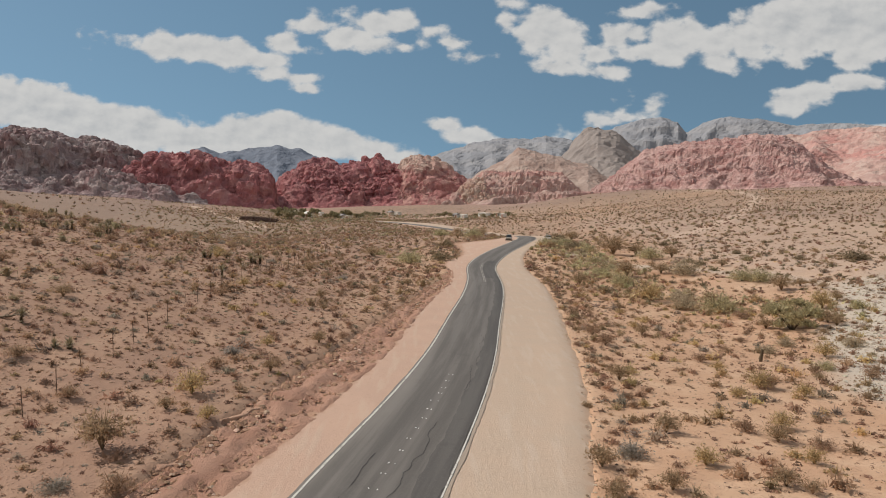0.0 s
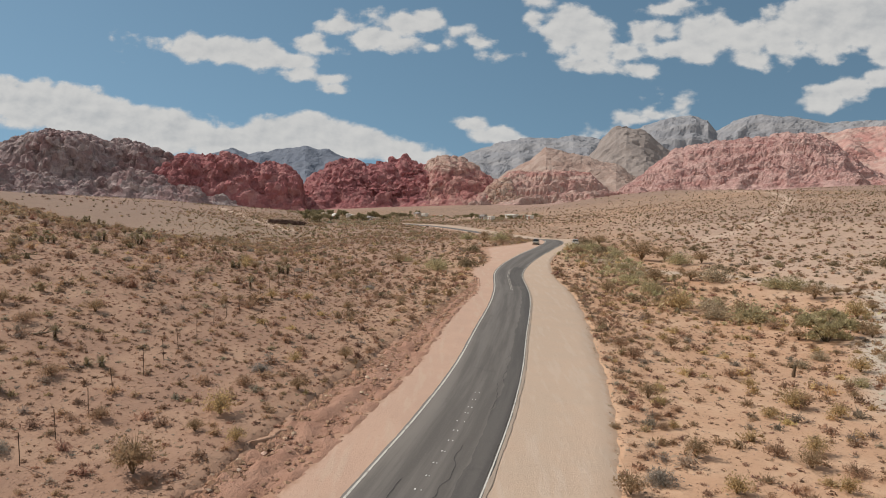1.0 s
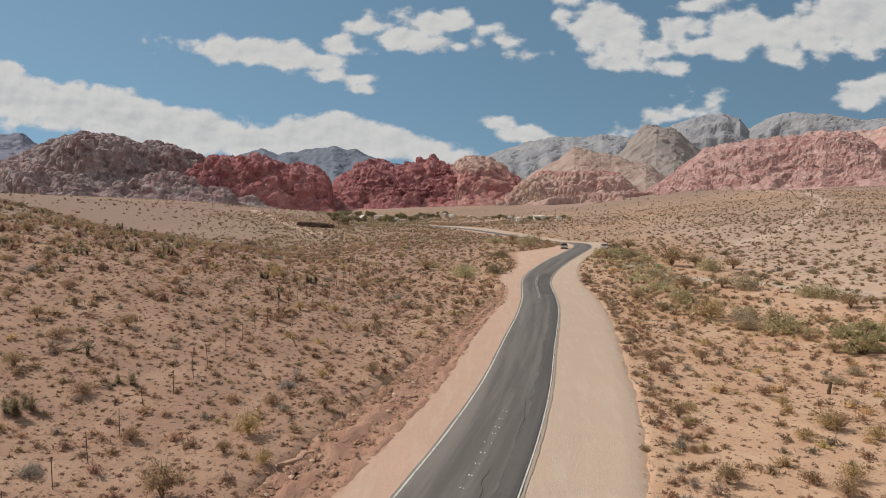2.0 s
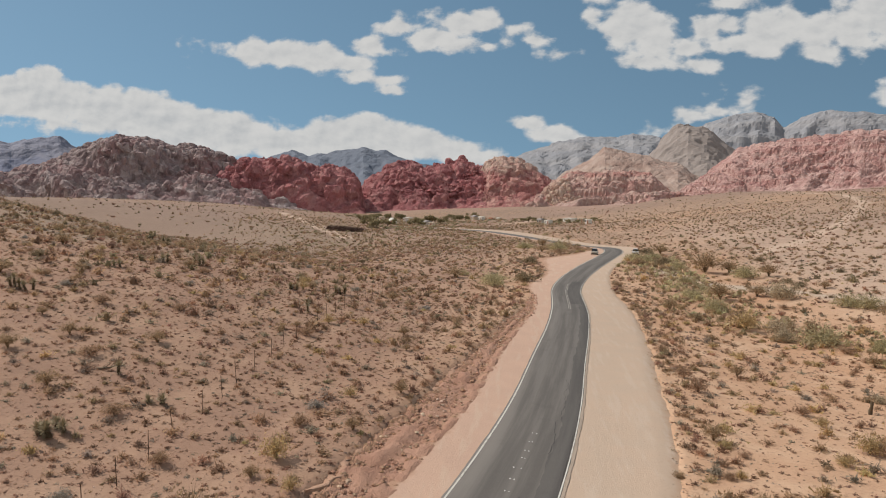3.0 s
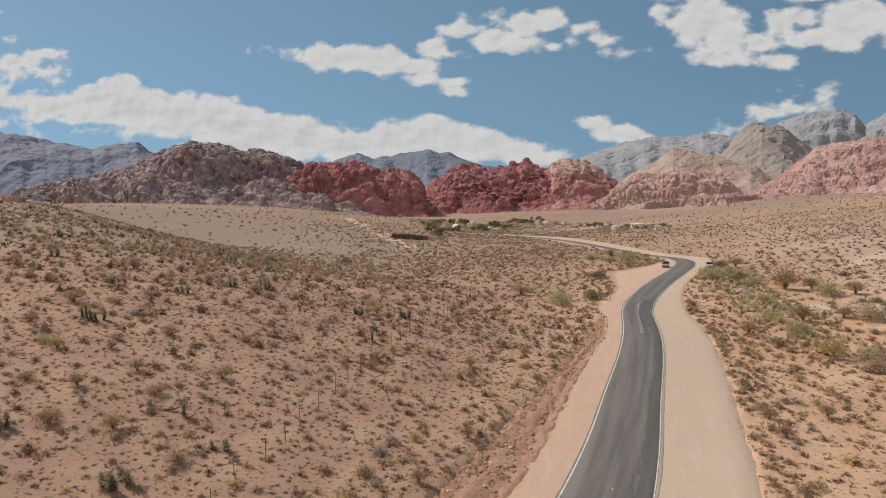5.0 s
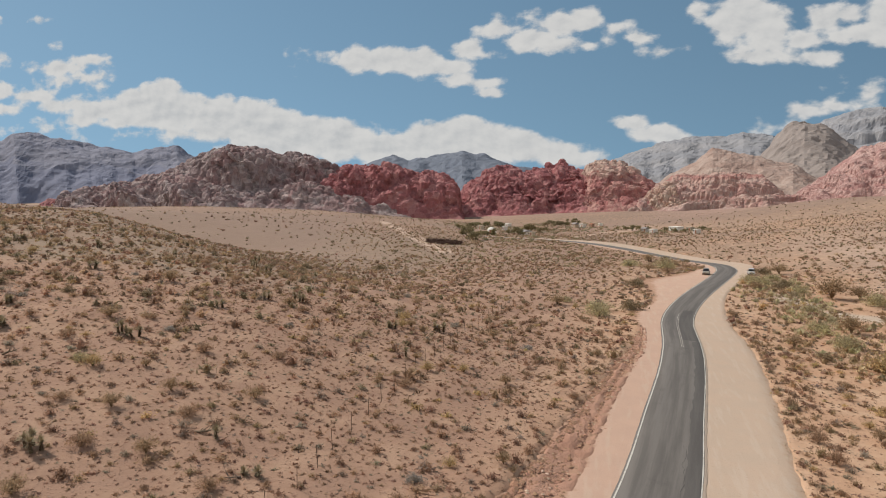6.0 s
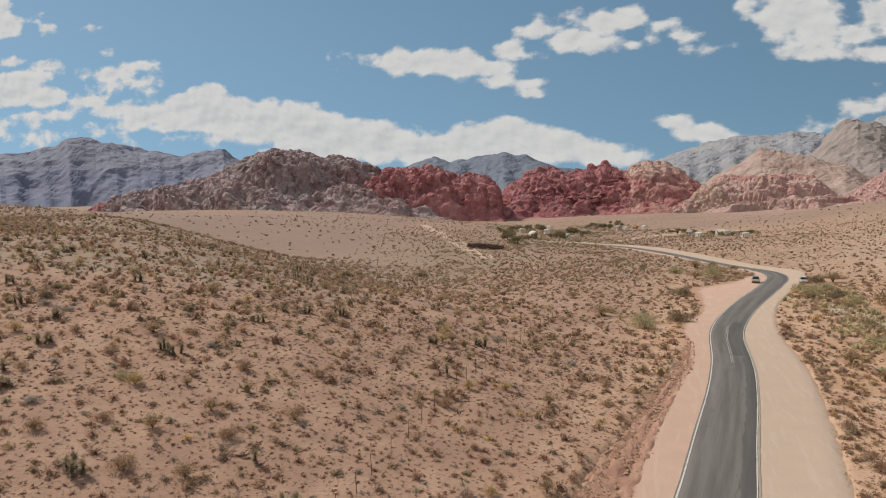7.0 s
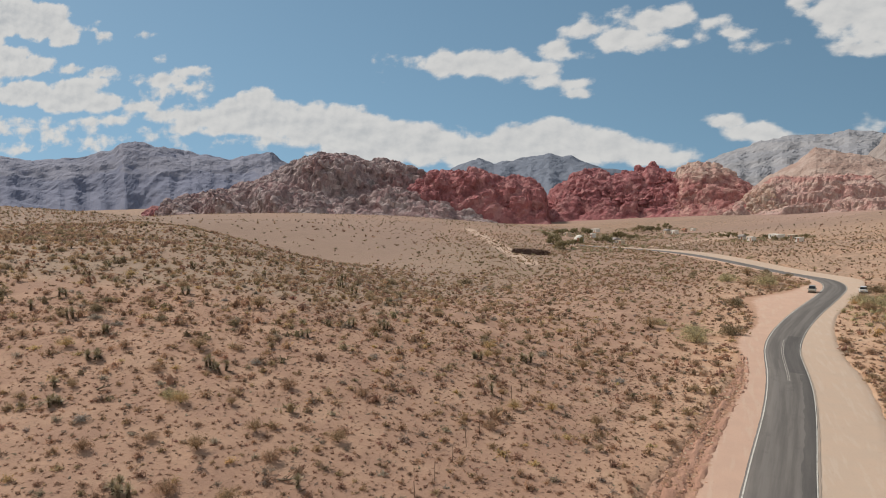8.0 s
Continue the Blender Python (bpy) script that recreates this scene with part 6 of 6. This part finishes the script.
def dome_house(x, y, radius):
    thing = tagged(new("dome_house"), "white round dome building among the scrub", "house")
    thing.matrix_basis = pose(x, y, float(land(x, y)) - 0.2)
    bm = bmesh.new()
    bmesh.ops.create_uvsphere(bm, u_segments=32, v_segments=16, radius=radius)
    bmesh.ops.bisect_plane(bm, geom=bm.verts[:] + bm.edges[:] + bm.faces[:], plane_co=(0, 0, -0.2), plane_no=(0, 0, -1), clear_outer=True)
    me = bpy.data.meshes.new("dome")
    bm.to_mesh(me)
    bm.free()
    me.materials.append(STUCCO)
    me.polygons.foreach_set("use_smooth", np.ones(len(me.polygons), bool))
    part("dome", me, thing, "", pose(0, 0, 1.2))
    part("ring_wall", tube("ring_wall", radius + 0.1, 1.6, STUCCO, 32), thing, "", pose(0, 0, 0.7, 90))
    part("door", box("door", 1.2, 0.3, 2.1, ROOF_RED), thing, "dark door", pose(0, -radius - 0.05, 1.2))


dome_house(-72.4, 390, 2.5)
for row in [
    (-74.5, 447, 2.8, 2.6, 2.1, -12, STUCCO, None, "small white flat-roofed outbuilding"),
    (-54.3, 392, 6.7, 4.0, 1.8, -7, STUCCO, ROOF_GREY, "white house with low grey roof"),
    (-49.1, 377, 2.9, 2.6, 1.7, 9, CREAM, None, "cream flat-roofed village house"),
    (-115.9, 710, 7.7, 4.6, 2.6, 2, STUCCO, None, "long white flat-roofed house"),
    (-37.4, 525, 5.6, 3.4, 2.4, -12, CREAM, ROOF_GREY, "cream house with low grey roof"),
    (-32.2, 521, 4.8, 2.9, 2.4, -2, STUCCO, None, "small white flat-roofed house"),
    (-36.3, 739, 4.6, 2.7, 2.6, 0, ADOBE, ROOF_RED, "brown house with red tile roof"),
    (-28.8, 752, 4.6, 2.8, 2.6, -10, STUCCO, None, "small white flat-roofed outbuilding"),
    (7.7, 423, 3.2, 2.6, 1.9, 7, STUCCO, ROOF_GREY, "white house with low grey roof"),
    (11.7, 405, 4.3, 2.6, 1.9, -11, STUCCO, None, "white flat-roofed house among dark trees"),
    (24.2, 422, 7.1, 4.3, 1.9, -3, STUCCO, None, "long white flat-roofed house"),
    (30.3, 407, 3.1, 2.6, 1.9, 0, CREAM, None, "cream flat-roofed village house"),
    (31.0, 377, 2.6, 2.6, 1.7, -2, STUCCO, None, "small white flat-roofed outbuilding"),
    (-88.7, 443, 3.1, 2.6, 2.1, 2, CREAM, None, "cream flat-roofed village house")]:
    house(*row)


def village_green():
    x, y = [], []
    for cx, cy, rx, ry, n in ((-95, 480, 24, 40, 260), (-60, 450, 22, 45, 280), (-68, 770, 42, 30, 420), (-25, 480, 30, 40, 160), (18, 415, 24, 20, 170), (-48, 330, 26, 36, 260)):
        a, r = rng.uniform(0, 2 * np.pi, n), np.sqrt(rng.uniform(0, 1, n))
        x.append(cx + np.cos(a) * r * rx)
        y.append(cy + np.sin(a) * r * ry)
    x, y = np.concatenate(x), np.concatenate(y)
    keep = off_road(x, y, 1.0)
    x, y = x[keep], y[keep]
    size = rng.uniform(1.2, 3.4, len(x))
    return spread(BELT, x, y, size, size * rng.uniform(0.5, 0.9, len(x)), palette(len(x), ((0.33, 0.30, 0.175), 3), (OLIVE, 2), ((0.42, 0.39, 0.26), 1.5)))


def valley_scrub():
    n = 1100
    a, r = rng.uniform(0, 2 * np.pi, n), np.sqrt(rng.uniform(0, 1, n))
    x, y = -25 + np.cos(a) * r * 52, 250 + np.sin(a) * r * 75
    keep = off_road(x, y, 1.0) & (fractal(x / 16, y / 16, 0, 2, 97) > -0.25)
    x, y = x[keep], y[keep]
    size = rng.uniform(0.9, 2.8, len(x))
    return spread(BELT, x, y, size, size * rng.uniform(0.5, 0.85, len(x)), palette(len(x), (OLIVE, 3), ((0.46, 0.39, 0.235), 2), (DRY, 2), (GREEN, 1)))


scrub("valley_scrub", "olive and straw scrub in the hollow beside the road", [valley_scrub()])
scrub("village_scrub", "grey-green watered scrub among the village houses", [village_green()])


def village_tree(x, y, width, tall, tint):
    thing = tagged(new("tree"), "dark green rounded tree beside the village houses", "tree", "village trees")
    thing.matrix_basis = pose(x, y, float(land(x, y)) - 0.1)
    wood = trunk_mesh(rng, tall * 0.6, 0.2)[0]
    part("trunk", wood, thing, "dark trunk")
    r = np.random.default_rng(int(abs(x * 7 + y)))
    lumps = []
    for _ in range(7):
        c = np.array((r.normal(0, width * 0.24), r.normal(0, width * 0.24), tall * r.uniform(0.3, 0.72)))
        lumps.append(leaves(120, r, 0.11, -0.1, 0.9) * (width * 0.5) + c)
    crown = np.concatenate(lumps)
    shade = np.repeat(r.uniform(0.7, 1.3, len(crown) // 3), 3)[:, None]
    part("crown", loose("crown", crown, LEAF, np.array(tint) * shade), thing)


for x, y, width, tall in [
    (-92, 485, 5.3, 3.3), (-91, 506, 5.5, 3.4), (-93, 472, 3.7, 2.3), (-60, 390, 6.0, 3.7), (-56, 385, 4.8, 2.9), (-64, 396, 3.7, 2.3), (-80, 740, 9.2, 5.7),
    (-74, 742, 10.3, 6.4), (-67, 744, 9.2, 5.7), (-63, 752, 7.0, 4.3), (-58, 778, 8.4, 5.2), (-52, 439, 4.7, 2.9), (-59, 466, 4.3, 2.7), (-51, 455, 4.2, 2.6),
    (-61, 465, 2.9, 1.8), (-53, 784, 4.8, 3.0), (10, 454, 2.8, 1.7), (14, 419, 2.6, 1.6), (6, 440, 2.7, 1.7), (1, 444, 4.8, 3.0), (5, 454, 4.2, 2.6),
    (19, 426, 3.3, 2.0), (27, 395, 3.0, 1.9), (32, 407, 2.8, 1.7), (36, 401, 3.7, 2.3), (-8, 471, 2.2, 1.3), (-58, 432, 7.5, 4.6), (-96, 462, 6.5, 3.4), (-86, 488, 7.0, 3.2), (-63, 304, 7.1, 4.4), (-74, 335, 7.3, 4.5),
    (-66, 344, 5.4, 3.3), (-99, 428, 4.0, 2.5), (-97, 451, 4.9, 3.1), (22, 403, 3.7, 2.3), (-2, 453, 3.5, 2.2)]:
    village_tree(x, y, width, tall * 1.3, (0.27, 0.235, 0.125) if width < 9 else (0.33, 0.28, 0.165))
